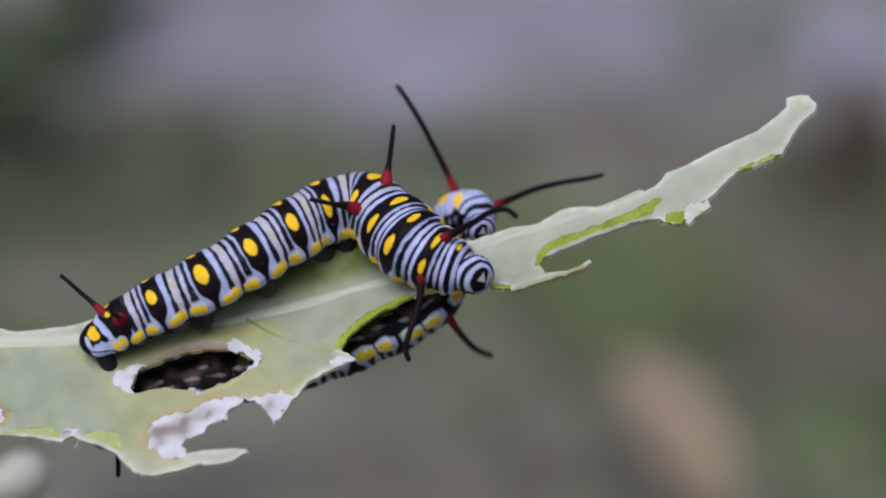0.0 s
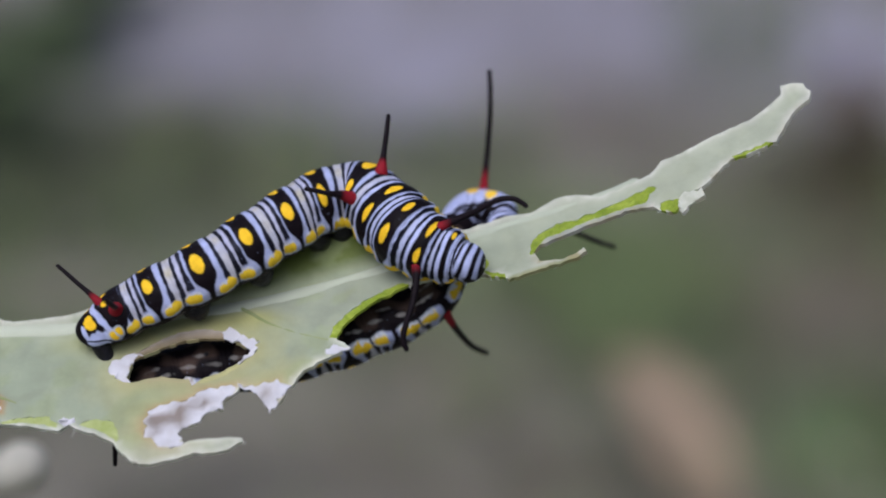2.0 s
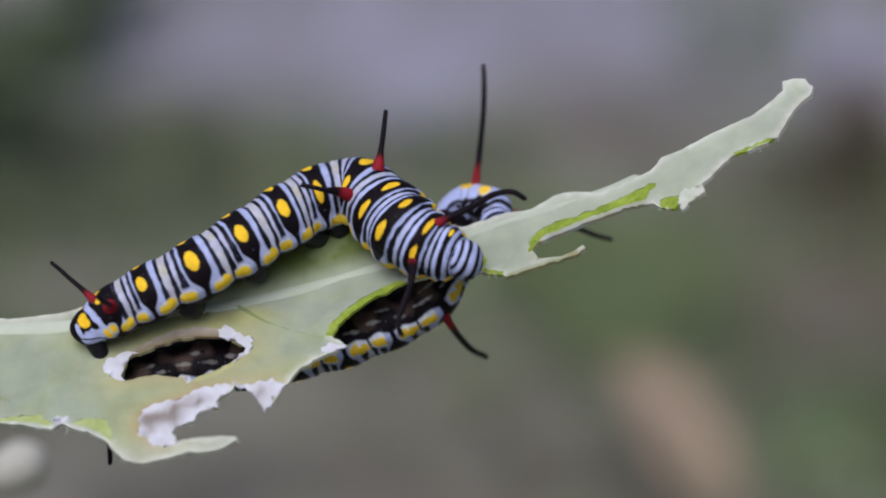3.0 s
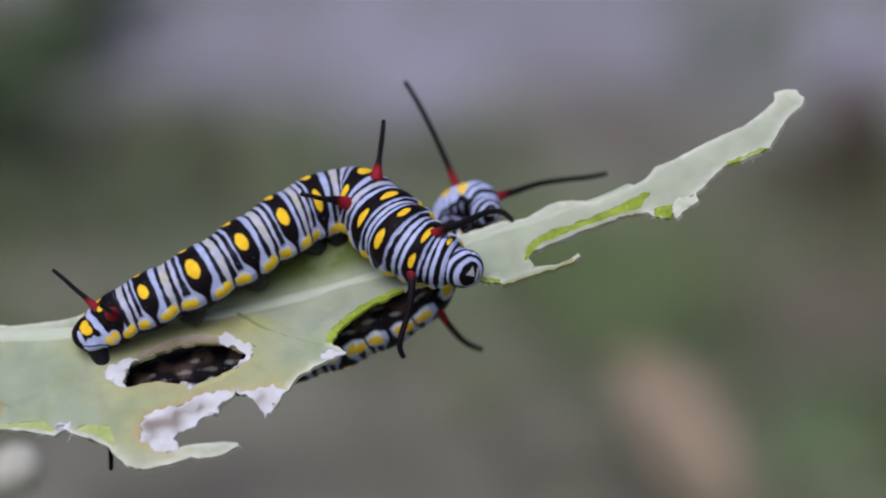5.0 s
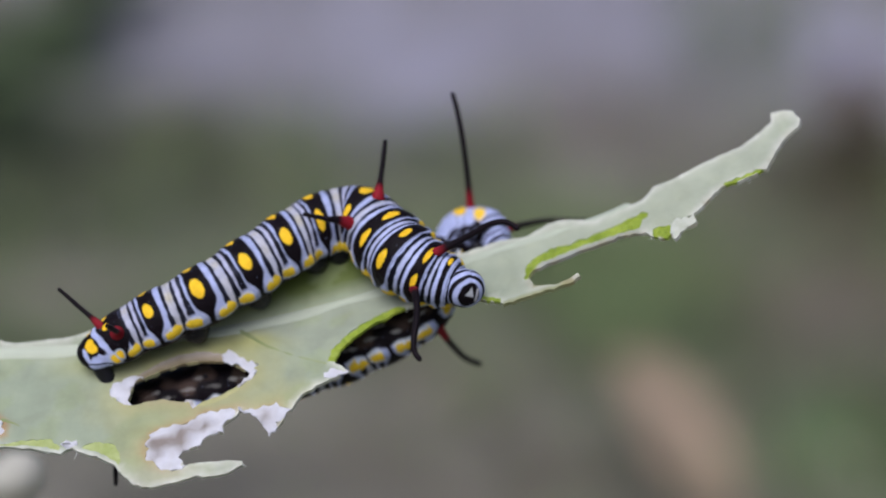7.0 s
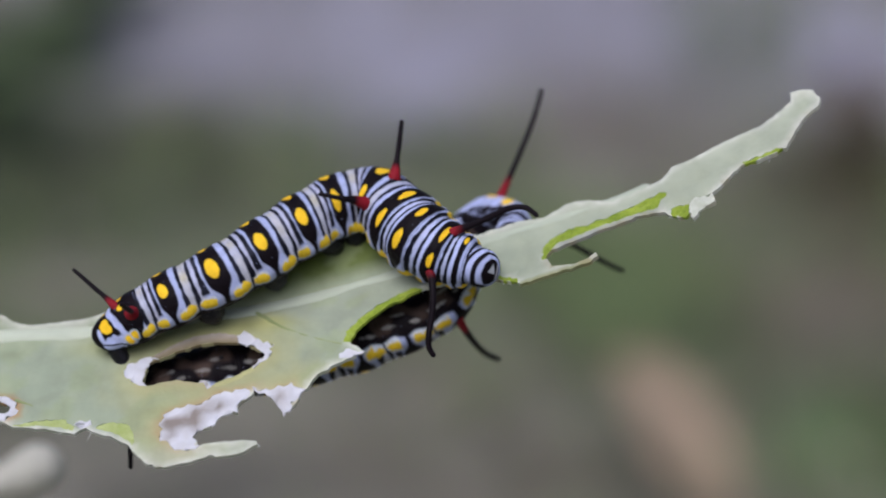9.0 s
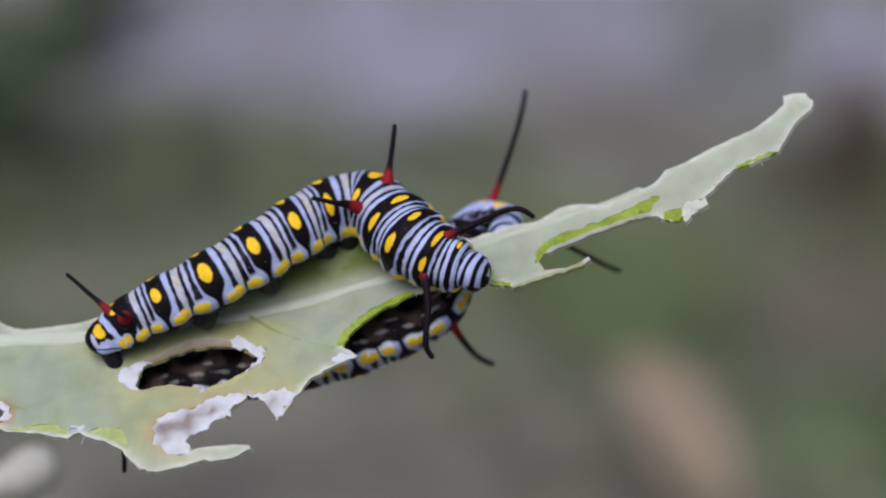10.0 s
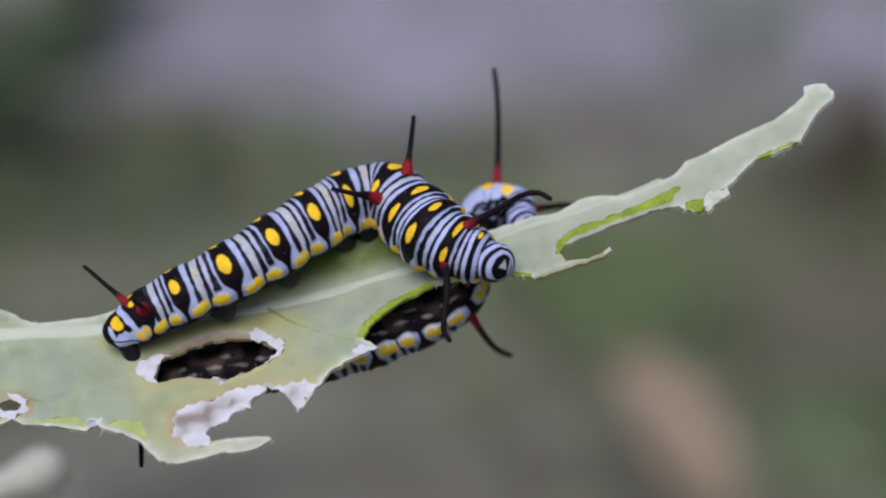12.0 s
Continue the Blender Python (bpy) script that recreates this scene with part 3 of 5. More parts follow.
    e = ((f + np.where(front, 0.0, np.where(rear, 0.07, 0.03))) / np.where(front, 0.105, np.where(rear, 0.10, 0.112))) ** 2 + ((a - np.where(k > 9.5, 0.8, np.where(front, 0.5, np.where(rear, 0.26, 0.58)))) / (0.34 * w * (1 + 0.12 * np.sin(k * 2.3 + 2 * np.sign(th) + x)))) ** 2
    lay(soft(e * (1 + 0.2 * wave(q * 4, th * 3, x) + 0.15 * wave(q * 13, th * 9, x)), 0.95, 0.22), YELLOW * (1 + 0.08 * wave(q * 7, th * 5, x))[:, None])
    # flank: pale lobes, each with a yellow blotch, parted by a thin dark notch
    ragged_ = 0.05 * wave(q * 19, th * 5, x) + 0.03 * wave(q * 37, th * 11, x)
    for centre, wf, top, low in ((0.30, 0.18, 1.44, 1.86), (0.715, 0.16, 1.42, 1.84)):
        low, wf = low + 0.12 * (x > 3), wf * (1 + 0.12 * (x > 3))
        d = (np.abs((g - centre) / wf) ** 3 + np.abs((a - (top + low) / 2) / ((low - top) / 2)) ** 3) ** 0.33 + (3.6 if x[0] > 3 else 1.8) * ragged_
        # hanger's lobes painted lighter to make up for the leaf's shade
        lay(soft(d, 1.0, 0.12), np.array([0.47, 0.50, 0.56]) * (1.25 if x[0] > 3 else 1.0))
    for centre, ca, wf, wa in ((0.21, 1.68, 0.105, 0.17), (0.37, 1.61, 0.11, 0.19), (0.70, 1.64, 0.145, 0.18)):
        e = ((g - centre) / wf) ** 2 + ((a - ca) / wa) ** 2
        lay(soft(e * (1 + (9 if x[0] > 3 else 5) * ragged_), 1.0, 0.35), YELLOW * np.array([0.88, 0.96, 1.6]))
    lay(soft(np.abs(g - 0.515), 0.022, 0.02) * soft(-a, -1.30, 0.2) * 0.85, DUSK)
    # belly
    edge = 1.90 + 0.05 * np.cos(4 * np.pi * (f - 0.25)) + 0.03 * wave(q * 9, x + q, 0 * q)
    lay(soft(-a, -edge, 0.06), BLACK)
    lay(soft(-a, -2.1, 0.15) * soft(-wave(q * 5, th * 1.8, x + 5), -0.2, 0.5) * 0.55, np.array([0.11, 0.072, 0.055]))
    for centre, ca in ((0.30, 2.22), (-0.22, 2.30), (0.02, 2.62)):
        e = ((f - centre + 0.9 * (a - ca)) / 0.15) ** 2 + ((a - ca) / 0.075) ** 2 + 1.0 * wave(q * 11, th * 5, x + centre) + 0.4 * wave(q * 23, th * 9, x)
        lay(soft(e, 0.9, 1.1) * np.clip(0.6 + 0.3 * (q > 4.6) + 0.5 * wave(k * 3.1 + centre * 8, x, th * 0.6), 0.06, 0.9), np.array([0.27, 0.255, 0.24]))
    # pale grains
    lay(soft(-wave(q * 70, th * 31, x + 3), -0.955, 0.05) * 0.3, WHITE)
    # rear shield: black, a white stripe, an uneven yellow patch on the back, a streaked white flap low on each side
    end = q < -0.2
    lay(end * 1.0, BLACK)
    lay(end * soft(np.abs(q + 0.42 - 0.15 * a + 0.015 * wave(th * 7, q * 5, x)), 0.085, 0.03) * soft(a, 1.5, 0.1), WHITE)
    lay(end * soft(((q + 0.63 - 0.05 * a + 0.05 * wave(th * 6, q * 13, x)) / 0.13) ** 2 + ((a - 0.60) / 0.40) ** 2, 1.0, 0.35), YELLOW)
    lay(end * soft(((q + 0.80) / 0.06) ** 2 + ((a - 1.0) / 0.5) ** 2, 1.0, 0.4), WHITE)
    flap = soft(((q + 0.56) / 0.30) ** 2 + ((a - 1.56) / 0.40) ** 2 + 0.3 * wave(q * 20, th * 4, x), 1.0, 0.3)
    lay(end * flap, WHITE)
    lay(end * flap * soft(np.abs(a - 1.60 - 0.6 * (q + 0.6)), 0.045, 0.05), BLACK)
    for centre, ca, wf in ((-0.23, 1.58, 0.115), (-0.07, 1.50, 0.09)):
        e = ((q - centre) / wf) ** 2 + ((a - ca) / 0.2) ** 2 + 0.4 * wave(q * 18, th * 6, x)
        lay(soft(e, 1.7, 0.4), np.array([0.44, 0.47, 0.55]))
        lay(soft(e, 0.85, 0.3), YELLOW)
    return np.clip(col, 0.002, 1)


def front_colour(q, th, x):
    """The reared front: mostly white, fine dark lines before the head, two yellow flecks, dark below."""
    a = np.abs(th)
    qq = q + 0.03 * wave(th * 2, q * 2, x)
    col = np.tile(WHITE * 0.94, (len(q), 1))
    def lay(mask, c):
        m = np.clip(mask, 0, 1)[:, None]
        col[:] = col * (1 - m) + c * m
    for centre, half in ((2.05, 0.03), (2.3, 0.03), (2.75, 0.03), (3.08, 0.035), (3.36, 0.06)):
        lay(soft(np.abs(qq - centre), half, 0.04) * (0.35 if centre < 2.7 else 0.8 if centre < 2.8 else 1.0), BLACK)
    lay(soft(np.abs(qq - 0.85), 0.12, 0.05) * soft(-a, -0.4, 0.3), BLACK)
    lay(soft(-a, -1.30 - 0.14 * wave(q * 7, x + q, 0 * q), 0.1), BLACK)
    lay(soft(-a, -1.5, 0.1) * soft(-wave(q * 6, th * 3, x + 5), -0.3, 0.2) * 0.55, WHITE * 0.75)
    return np.clip(col, 0.002, 1)


def body_mesh(name, spine, backs, segments, s0, s1, seed, rings=560, sides=176, colours=None, ends=(True, True)):
    """The body as one tube: spine rows of x, y, z, radius; backs the way its back faces at even steps; segments: way to each belt."""
    line, way = smooth_line(spine, 40)
    s = np.linspace(s0, min(s1, way[-1]), rings)
    p = along(line, way, s)
    c, r = p[:, :3], p[:, 3]
    tan = unit(np.gradient(c, axis=0))
    back = along(np.asarray(backs, float), np.linspace(0, 1, len(backs)), s / way[-1])
    back = unit(back - (back * tan).sum(1, keepdims=True) * tan)
    side = np.cross(tan, back)
    k = np.arange(len(segments))
    q = np.interp(s, segments, k)
    q = np.where(s < segments[0], (s - segments[0]) / (segments[1] - segments[0]), q)
    q = np.where(s > segments[-1], k[-1] + (s - segments[-1]) / (segments[-1] - segments[-2]), q)
    th = np.linspace(-np.pi, np.pi, sides, endpoint=False)
    Q, TH = np.meshgrid(q, th, indexing="ij")
    f = Q - np.round(Q)
    swell = 1 + 0.028 * np.cos(2 * np.pi * f) - 0.028 * np.exp(-((np.abs(f) - 0.455) / 0.03) ** 2) - 0.022 * np.exp(-((f - 0.385) / 0.03) ** 2) - 0.022 * np.exp(-((f + 0.345) / 0.03) ** 2)
    swell += 0.105 * np.exp(-((np.abs(TH) - 1.70) / 0.26) ** 2) * np.abs(np.sin(2 * np.pi * f)) ** 0.8
    swell += 0.008 * wave(Q * 11, TH * 6, 0 * Q + seed)
    flat = 1 - 0.14 * np.clip(-np.cos(TH), 0, 1) ** 2
    R = r[:, None] * swell * flat
    v = c[:, None] + R[..., None] * (np.cos(TH)[..., None] * back[:, None] + np.sin(TH)[..., None] * side[:, None])
    verts = np.vstack([v.reshape(-1, 3), c[:1], c[-1:]]) * MM
    i, j = np.meshgrid(np.arange(rings - 1), np.arange(sides), indexing="ij")
    j2 = (j + 1) % sides
    quads = np.stack([i * sides + j, i * sides + j2, (i + 1) * sides + j2, (i + 1) * sides + j], -1).reshape(-1, 4)
    n = rings * sides
    faces = quads.tolist()
    if ends[0]:
        faces += [(n, b, a) for a, b in zip(range(sides), np.roll(range(sides), -1))]
    if ends[1]:
        faces += [(n + 1, n - sides + a, n - sides + b) for a, b in zip(range(sides), np.roll(range(sides), -1))]
    me = mesh_from(name, verts, faces, SKIN)
    col = (colours or skin_colour)(Q.ravel(), TH.ravel(), np.full(Q.size, float(seed)))
    pigment(me, np.vstack([col, col[:1], col[-1:]]))
    return me, (line, way, np.asarray(backs, float))


def body_frame(frame_, s):
    """Place, radius, forward, back and side ways of a body at s millimetres along it."""
    line, way, backs = frame_
    p = along(line, way, [s])[0]
    t = unit(along(line, way, [s + 0.2])[0][:3] - along(line, way, [s - 0.2])[0][:3])
    b = along(backs, np.linspace(0, 1, len(backs)), [s / way[-1]])[0]
    b = unit(b - b.dot(t) * t)
    return p[:3], p[3], t, b, np.cross(t, b)


def head_mesh(name, radius, face, up):
    """A round head capsule in millimetres round the origin: black and white arcs round a pale triangle."""
    face = unit(np.asarray(face, float))
    up = unit(np.asarray(up, float) - np.dot(up, face) * face)
    right = np.cross(face, up)
    n, m = 90, 120
    al, az = np.meshgrid(np.linspace(0.0, np.pi, n), np.linspace(-np.pi, np.pi, m, endpoint=False), indexing="ij")
    x, y, z = np.sin(al) * np.cos(az), np.sin(al) * np.sin(az), np.cos(al)   # x up, y right, z face
    R = radius * (1 + 0.05 * np.abs(y) - 0.05 * np.exp(-(y / 0.08) ** 2) * (x > 0) * np.sin(al) - 0.08 * np.clip(z, 0, 1) ** 3)
    v = R[..., None] * (x[..., None] * up + y[..., None] * right * 1.02 + z[..., None] * face * 0.92)
    tri = np.maximum(np.abs(y) * 1.15 + x * 0.55, -x * 0.9) / np.maximum(0.3, 0.45 + 0.55 * z) + (z < 0) * 2
    arc = al * (1 + 0.22 * np.cos(az)) + 0.16 * np.abs(np.sin(az)) + 0.03 * wave(az * 3, al * 4, 0 * az)
    col = np.tile(WHITE * 0.95, (n * m, 1))
    a_ = arc.ravel()
    for lo, hi in ((0.0, 0.74), (1.02, 1.28), (1.60, 1.82), (2.08, 2.28), (2.6, 2.8)):
        w_ = soft(np.abs(a_ - (lo + hi) / 2), (hi - lo) / 2, 0.05)[:, None]
        col = col * (1 - w_) + BLACK * w_
    w_ = soft(tri.ravel(), 0.19, 0.05)[:, None]
    col = col * (1 - w_) + np.array([0.42, 0.43, 0.46]) * w_
    w_ = (soft(np.abs(y.ravel() + 0.40 - 0.12 * x.ravel()), 0.07, 0.04) * soft(np.abs(x.ravel() + 0.05), 0.36, 0.1) * (z.ravel() > 0.2))[:, None]
    col = col * (1 - w_) + CREAM * 1.1 * w_
    chin = soft(x.ravel(), -0.86, 0.08)[:, None] * soft(-z.ravel(), 0.1, 0.2)[:, None]
    col = col * (1 - chin) + BLACK * chin
    i, j = np.meshgrid(np.arange(n - 1), np.arange(m), indexing="ij")
    j2 = (j + 1) % m
    quads = np.stack([i * m + j, (i + 1) * m + j, (i + 1) * m + j2, i * m + j2], -1).reshape(-1, 4)
    me = mesh_from(name, v.reshape(-1, 3) * MM, quads.tolist(), SKIN)
    pigment(me, col)
    return me


def filament_colour(f, red=0.19):
    w_ = soft(f, red, 0.10)[:, None]
    return RED * w_ + BLACK * 1.3 * (1 - w_)


def filament(points, size, parent, label, base=0.42, red=0.19, cone=False):
    """A fleshy horn: red swollen foot (a long cone where asked), thin black whip. Its origin is its foot."""
    p = np.asarray(points, float)
    p = np.vstack([p[:1] - 0.45 * unit(p[1:2] - p[:1]), p[1:]])
    foot = [base * 5, base * 4.4, base * 2.9, 1.3] if cone else [base * 5, base * 3.6, 1.32, 1.2]
    me = tube("filament", p - p[0], np.array(foot + [1.12, 1.1, 1.05, 1.0, 0.95, 0.9]) * 0.2 * size, SKIN, 14, 14, lambda f: filament_colour(f, red))
    ob = part("filament", me, parent, label)
    ob.location = Vector(p[0]) * MM
    return ob


def stub_leg(name, place, way_, length, r0, r1, parent):
    place, way_ = np.asarray(place), unit(np.asarray(way_, float))
    pts = [place, place + way_ * length * 0.5, place + way_ * length * 0.85, place + way_ * length]
    return part(name, tube(name, pts, [r0, r0 * 0.85, r1, r1 * 1.12], FOOT, 14, 6), parent)


def deeper(points, drop):
    """Places moved away along the line of view by millimetres."""
    p = np.array(points, float)
    d = np.broadcast_to(np.asarray(drop, float), (len(p),))
    k = (REACH / MM - p[:, 2] + d) / (REACH / MM - p[:, 2])
    p[:, :2] *= k[:, None]
    p[:, 2] -= d
    return p


HORN = "black fleshy horn with a red base"


def build_crawler():
    """The caterpillar that walks on the leaf and feeds at its near margin."""
    thing = tagged(new("caterpillar"), "black, white and yellow banded caterpillar feeding on top of the leaf", "caterpillar", "caterpillars on the leaf")
    thing.matrix_basis = REST
    segments = [3.55, 6.86, 11.05, 15.25, 19.20, 22.20, 26.25, 29.90, 32.10, 34.58, 36.39]
    backs = [(0.1, 0.87, 0.48)] * 5 + [(0.12, 0.88, 0.46), (0.2, 0.82, 0.53), (0.2, 0.47, 0.84), (-0.02, 0.22, 0.97), (-0.1, 0.16, 0.97), (-0.15, 0.18, 0.96)]
    spine = [
    (-28.46, -7.99, 2.4, 0.35), (-28, -7.67, 2.5, 1.2), (-26.64, -6.95, 2.6, 1.88), (-24.39, -5.61, 2.6, 2.25), (-21.72, -4.31, 2.5, 2.42),
    (-19.04, -3.01, 2.4, 2.52), (-16.38, -1.49, 2, 2.62), (-13.72, 0.18, 1.5, 2.68), (-11.06, 1.9, 0.8, 2.68), (-8.83, 3.09, 0.2, 2.68),
    (-6.92, 3.55, 0, 2.72), (-5.36, 3.09, 0.6, 2.78), (-3.79, 1.67, 1.8, 2.92), (-2.06, 0.09, 3, 2.88), (-0.18, -1.02, 3.9, 2.4),
    (1.07, -1.51, 4.3, 2.05), (1.86, -1.77, 4.6, 1.68),
]
    spine = deeper(spine, [0] * 6 + [0.2, 0.5, 0.8, 1.1, 1.2, 1.0, 0.5, 0, 0, 0, 0])
    waist = (segments[7] + segments[6]) / 2 + 0.9
    me, fr = body_mesh("abdomen", spine, backs, segments, 0.0, waist, 1.0, 440, 176, None, (True, False))
    part("abdomen", me, thing, "long banded abdomen with a row of yellow spots")
    me, fr = body_mesh("thorax", spine, backs, segments, waist - 0.02, 99, 1.0, 170, 176, None, (False, True))
    part("thorax", me, thing, "plump banded front behind the head")
    for way_, length, lean in ((9.4, 1.6, (0, 0, 0)), (15.1, 1.7, (0, 0, 0)), (20.0, 1.8, (0.45, 0, 0)), (23.6, 1.9, (0.15, -0.6, 0.35))):
        for sgn in (-1, 1):
            p, r, t, b, s = body_frame(fr, way_)
            d = unit(-b * 0.9 + sgn * s * 0.36 + np.array(lean))
            stub_leg("proleg", p + d * r * 0.7, unit(-b + sgn * s * 0.2 + np.array(lean)), length, 1.3, 0.95, thing)
    for sgn in (-1, 1):
        p, r, t, b, s = body_frame(fr, 1.3)
        stub_leg("proleg", p - b * r * 0.6 + sgn * s * r * 0.4, -b + sgn * s * 0.35 - 0.1 * t, 2.1, 0.8, 0.72, thing)
    for k in (8, 9, 10):
        for sgn in (-1, 1):
            p, r, t, b, s = body_frame(fr, segments[k] + 0.2)
            stub_leg("thoracic_leg", p - b * r * 0.7 + sgn * s * r * 0.45, -b + sgn * s * 0.3 + t * 0.3, 1.4, 0.4, 0.14, thing)
    whip = np.asarray([
    (0, 0.75, 5), (1.23, 1.4, 6.2), (2.53, 2.1, 6.8), (3.85, 2.89, 6.6), (4.96, 3.03, 6), (5.86, 2.38, 5.4),
], float)
    whip = whip[0] + (whip - whip[0]) * np.array([1.24, 1.0, 0.0])
    f1r = filament(whip, 1.12, thing, HORN, 0.40, 0.16)
    f1l = filament(deeper([
    (-1.72, -1.98, 5.8), (-1.7, -3.23, 6.8), (-2, -4.96, 7.4), (-2.65, -6.91, 7.8), (-2.78, -7.86, 7.8), (-2.48, -8.69, 7.8),
], 0.7), 1.15, thing, HORN, 0.38, 0.15)
    for pts, size in ((deeper([
    (-4.5, 5.45, 2), (-4.33, 6.58, 1.8), (-4.15, 7.94, 1.6), (-4.02, 9.08, 1.4), (-3.93, 9.99, 1.2),
], 1.1), 1.0), (deeper([
    (-6.62, 3.12, 2.6), (-7.62, 3.42, 3.4), (-8.62, 3.51, 4.2), (-9.58, 3.73, 4.4), (-10.51, 3.9, 4.4),
], 0.95), 0.95), ([
    (-26.83, -4.99, 3.6), (-27.62, -4.28, 3.4), (-28.55, -3.53, 3.2), (-29.48, -2.73, 3), (-30.32, -2.06, 2.8),
], 0.85), ([
    (-25.28, -5.63, 4.3), (-25.15, -5.42, 5.6), (-25.2, -5.22, 6.8), (-25.35, -5.0, 7.8), (-25.55, -4.75, 8.6),
], 1.0)):
        beside = -10 < pts[1][0] < -6
        filament(pts, size, thing, HORN, 0.95 if pts[1][2] > 5 else 0.76 if beside else 0.62 if pts[1][0] > -10 else 0.5, 0.42 if pts[1][2] > 5 else 0.35 if beside else 0.24, beside)
    head = part("head", head_mesh("head", 1.57, (0.0, -0.05, 1.0), (0.3, 0.95, 0)), thing, "round black and white striped head")
    head.location = Vector((2.40, -1.96, 5.00)) * MM
    return thing, head, f1r, f1l


def build_hanger():
    """The caterpillar that clings under the leaf and rears its head past the far margin."""
    thing = tagged(new("caterpillar"), "banded caterpillar clinging under the leaf with raised swaying head", "caterpillar", "caterpillars on the leaf")
    thing.matrix_basis = REST
    spine = [
    (-27.97, -14.92, 3.2, 0.4), (-27.56, -14.72, 3, 1.4), (-26.41, -14.08, 2.6, 2), (-24.5, -12.65, 1.9, 2.3), (-21.91, -11.18, 1, 2.45),
    (-17.46, -10.05, 0.3, 2.65), (-12.94, -9.07, -0.1, 2.65), (-8.4, -7.8, -0.3, 2.6), (-4.75, -6.26, -0.6, 2.55), (-2.11, -4.82, -1.2, 2.5),
    (-0.55, -3.28, -2.2, 2.4), (0.28, -1.63, -3.6, 2.2), (0.61, 0.05, -5, 2), (0.75, 1.37, -5.7, 1.8),
]
    spine = deeper(spine, [2.2] * 8 + [2.0, 1.6, 1.0, 0.3, 0, 0])
    segments = [2.8 + 3.95 * k for k in range(9)]
    backs = [(0, -0.83, -0.55)] * 7 + [(0.15, -0.78, -0.58), (0.45, -0.5, -0.7), (0.6, -0.2, -0.75), (0.4, 0, -0.9)]
    me, fr = body_mesh("abdomen", spine, backs, segments, 0.0, 99, 4.0)
    loose = [part("abdomen", me, thing, "banded abdomen seen from its dark belly")]
    for k in (2, 3, 4, 5):
        for sgn in (-1, 1):
            p, r, t, b, s = body_frame(fr, segments[k] + 0.5)
            loose.append(stub_leg("proleg", p - b * r * 0.65 + sgn * s * r * 0.4, -b + sgn * s * 0.25, 0.5, 0.34, 0.25, thing))
    loose.append(filament(deeper([
    (0.5, -5.41, 0.3), (1.04, -6.22, 0.5), (1.87, -7.24, 0), (2.78, -8.05, 0.2), (4, -8.54, 0.4),
], [2.6, 4.2, 6.2, 8.0, 9.5]), 1.2, thing, HORN, 0.36, 0.24))
    filament(deeper([
    (-26.14, -14.63, 1.5), (-25.83, -15.71, 2), (-25.76, -16.81, 2.2), (-25.76, -18.16, 2.2),
], 2.2), 1.0, thing, HORN)
    pivot = np.array((0.70, 0.05, -5.00))
    fspine = np.asarray([
    (0.7, 0.05, -5, 1.8), (0.66, 1.22, -5.7, 1.95), (0.9, 2.26, -5.9, 2), (1.6, 2.96, -5.2, 2), (2.43, 3.03, -4.2, 1.85),
    (2.93, 2.56, -3.4, 1.55), (3.11, 2.09, -3, 1.1),
]) - np.r_[pivot, 0]
    fsegs = [-1.6, 0.9, 3.2, 5.4]
    fbacks = [(-0.6, 0.1, -0.8), (-0.8, 0.3, -0.5), (-0.6, 0.75, -0.1), (0.0, 0.95, 0.3), (0.2, 0.9, 0.4)]
    me, fr = body_mesh("front_body", fspine, fbacks, fsegs, 0.0, 99, 7.0, 160, 150, front_colour)
    at = np.empty(len(me.vertices) * 4, np.float32)
    me.color_attributes["pigment"].data.foreach_get("color", at)
    at = at.reshape(-1, 4)
    co = np.empty(len(me.vertices) * 3, np.float32)
    me.vertices.foreach_get("co", co)
    for place, size, tone in zip([
    (-0.56, 3.89, 0), (0.6, 3.86, 1.5),
], (0.62, 0.58), (YELLOW, YELLOW * np.array([1.0, 1.05, 3.0]))):
        d = np.linalg.norm((co.reshape(-1, 3) / MM - np.array(place)) * np.array([1.25, 0.6, 0.75]), axis=1)
        w_ = soft(d, size, 0.15)[:, None]
        at[:, :3] = at[:, :3] * (1 - w_) + tone * w_
    me.color_attributes["pigment"].data.foreach_set("color", at.ravel())
    front = part("thorax", me, thing, "reared front of the body, white with black bands")
    front.location = Vector(pivot) * MM
    f2l = filament(np.asarray([
    (1.13, 4.5, -5), (0.47, 6, -5), (-0.56, 8.11, -5), (-1.78, 10.46, -5), (-2.95, 12.38, -5), (-3.85, 13.65, -5),
]) - pivot, 1.05, front, HORN)
    f2r = filament(np.asarray([
    (4.1, 3.5, -4), (5.66, 4.16, -4.6), (7.79, 5.02, -5.2), (10.19, 5.61, -6), (12.1, 5.91, -6.4), (13.49, 6.25, -6.6),
]) - pivot, 1.05, front, HORN, 0.40, 0.11)
    head = part("head", head_mesh("head", 1.25, (0.25, -0.45, 0.85), (0.1, 0.9, 0.4)), front, "round black and white striped head")
    head.location = (Vector((3.01, 1.90, -2.70)) - Vector(pivot)) * MM
    for k, s_ in enumerate((2.6, 3.8, 5.0)):
        for sgn in (-1, 1):
            p, r, t, b, s = body_frame(fr, s_)
            stub_leg("thoracic_leg", p - b * r * 0.7 + sgn * s * r * 0.4, -b + sgn * s * 0.3 + t * 0.3, 1.3, 0.4, 0.14, front)
    return thing, front, f2l, f2r, pivot, loose


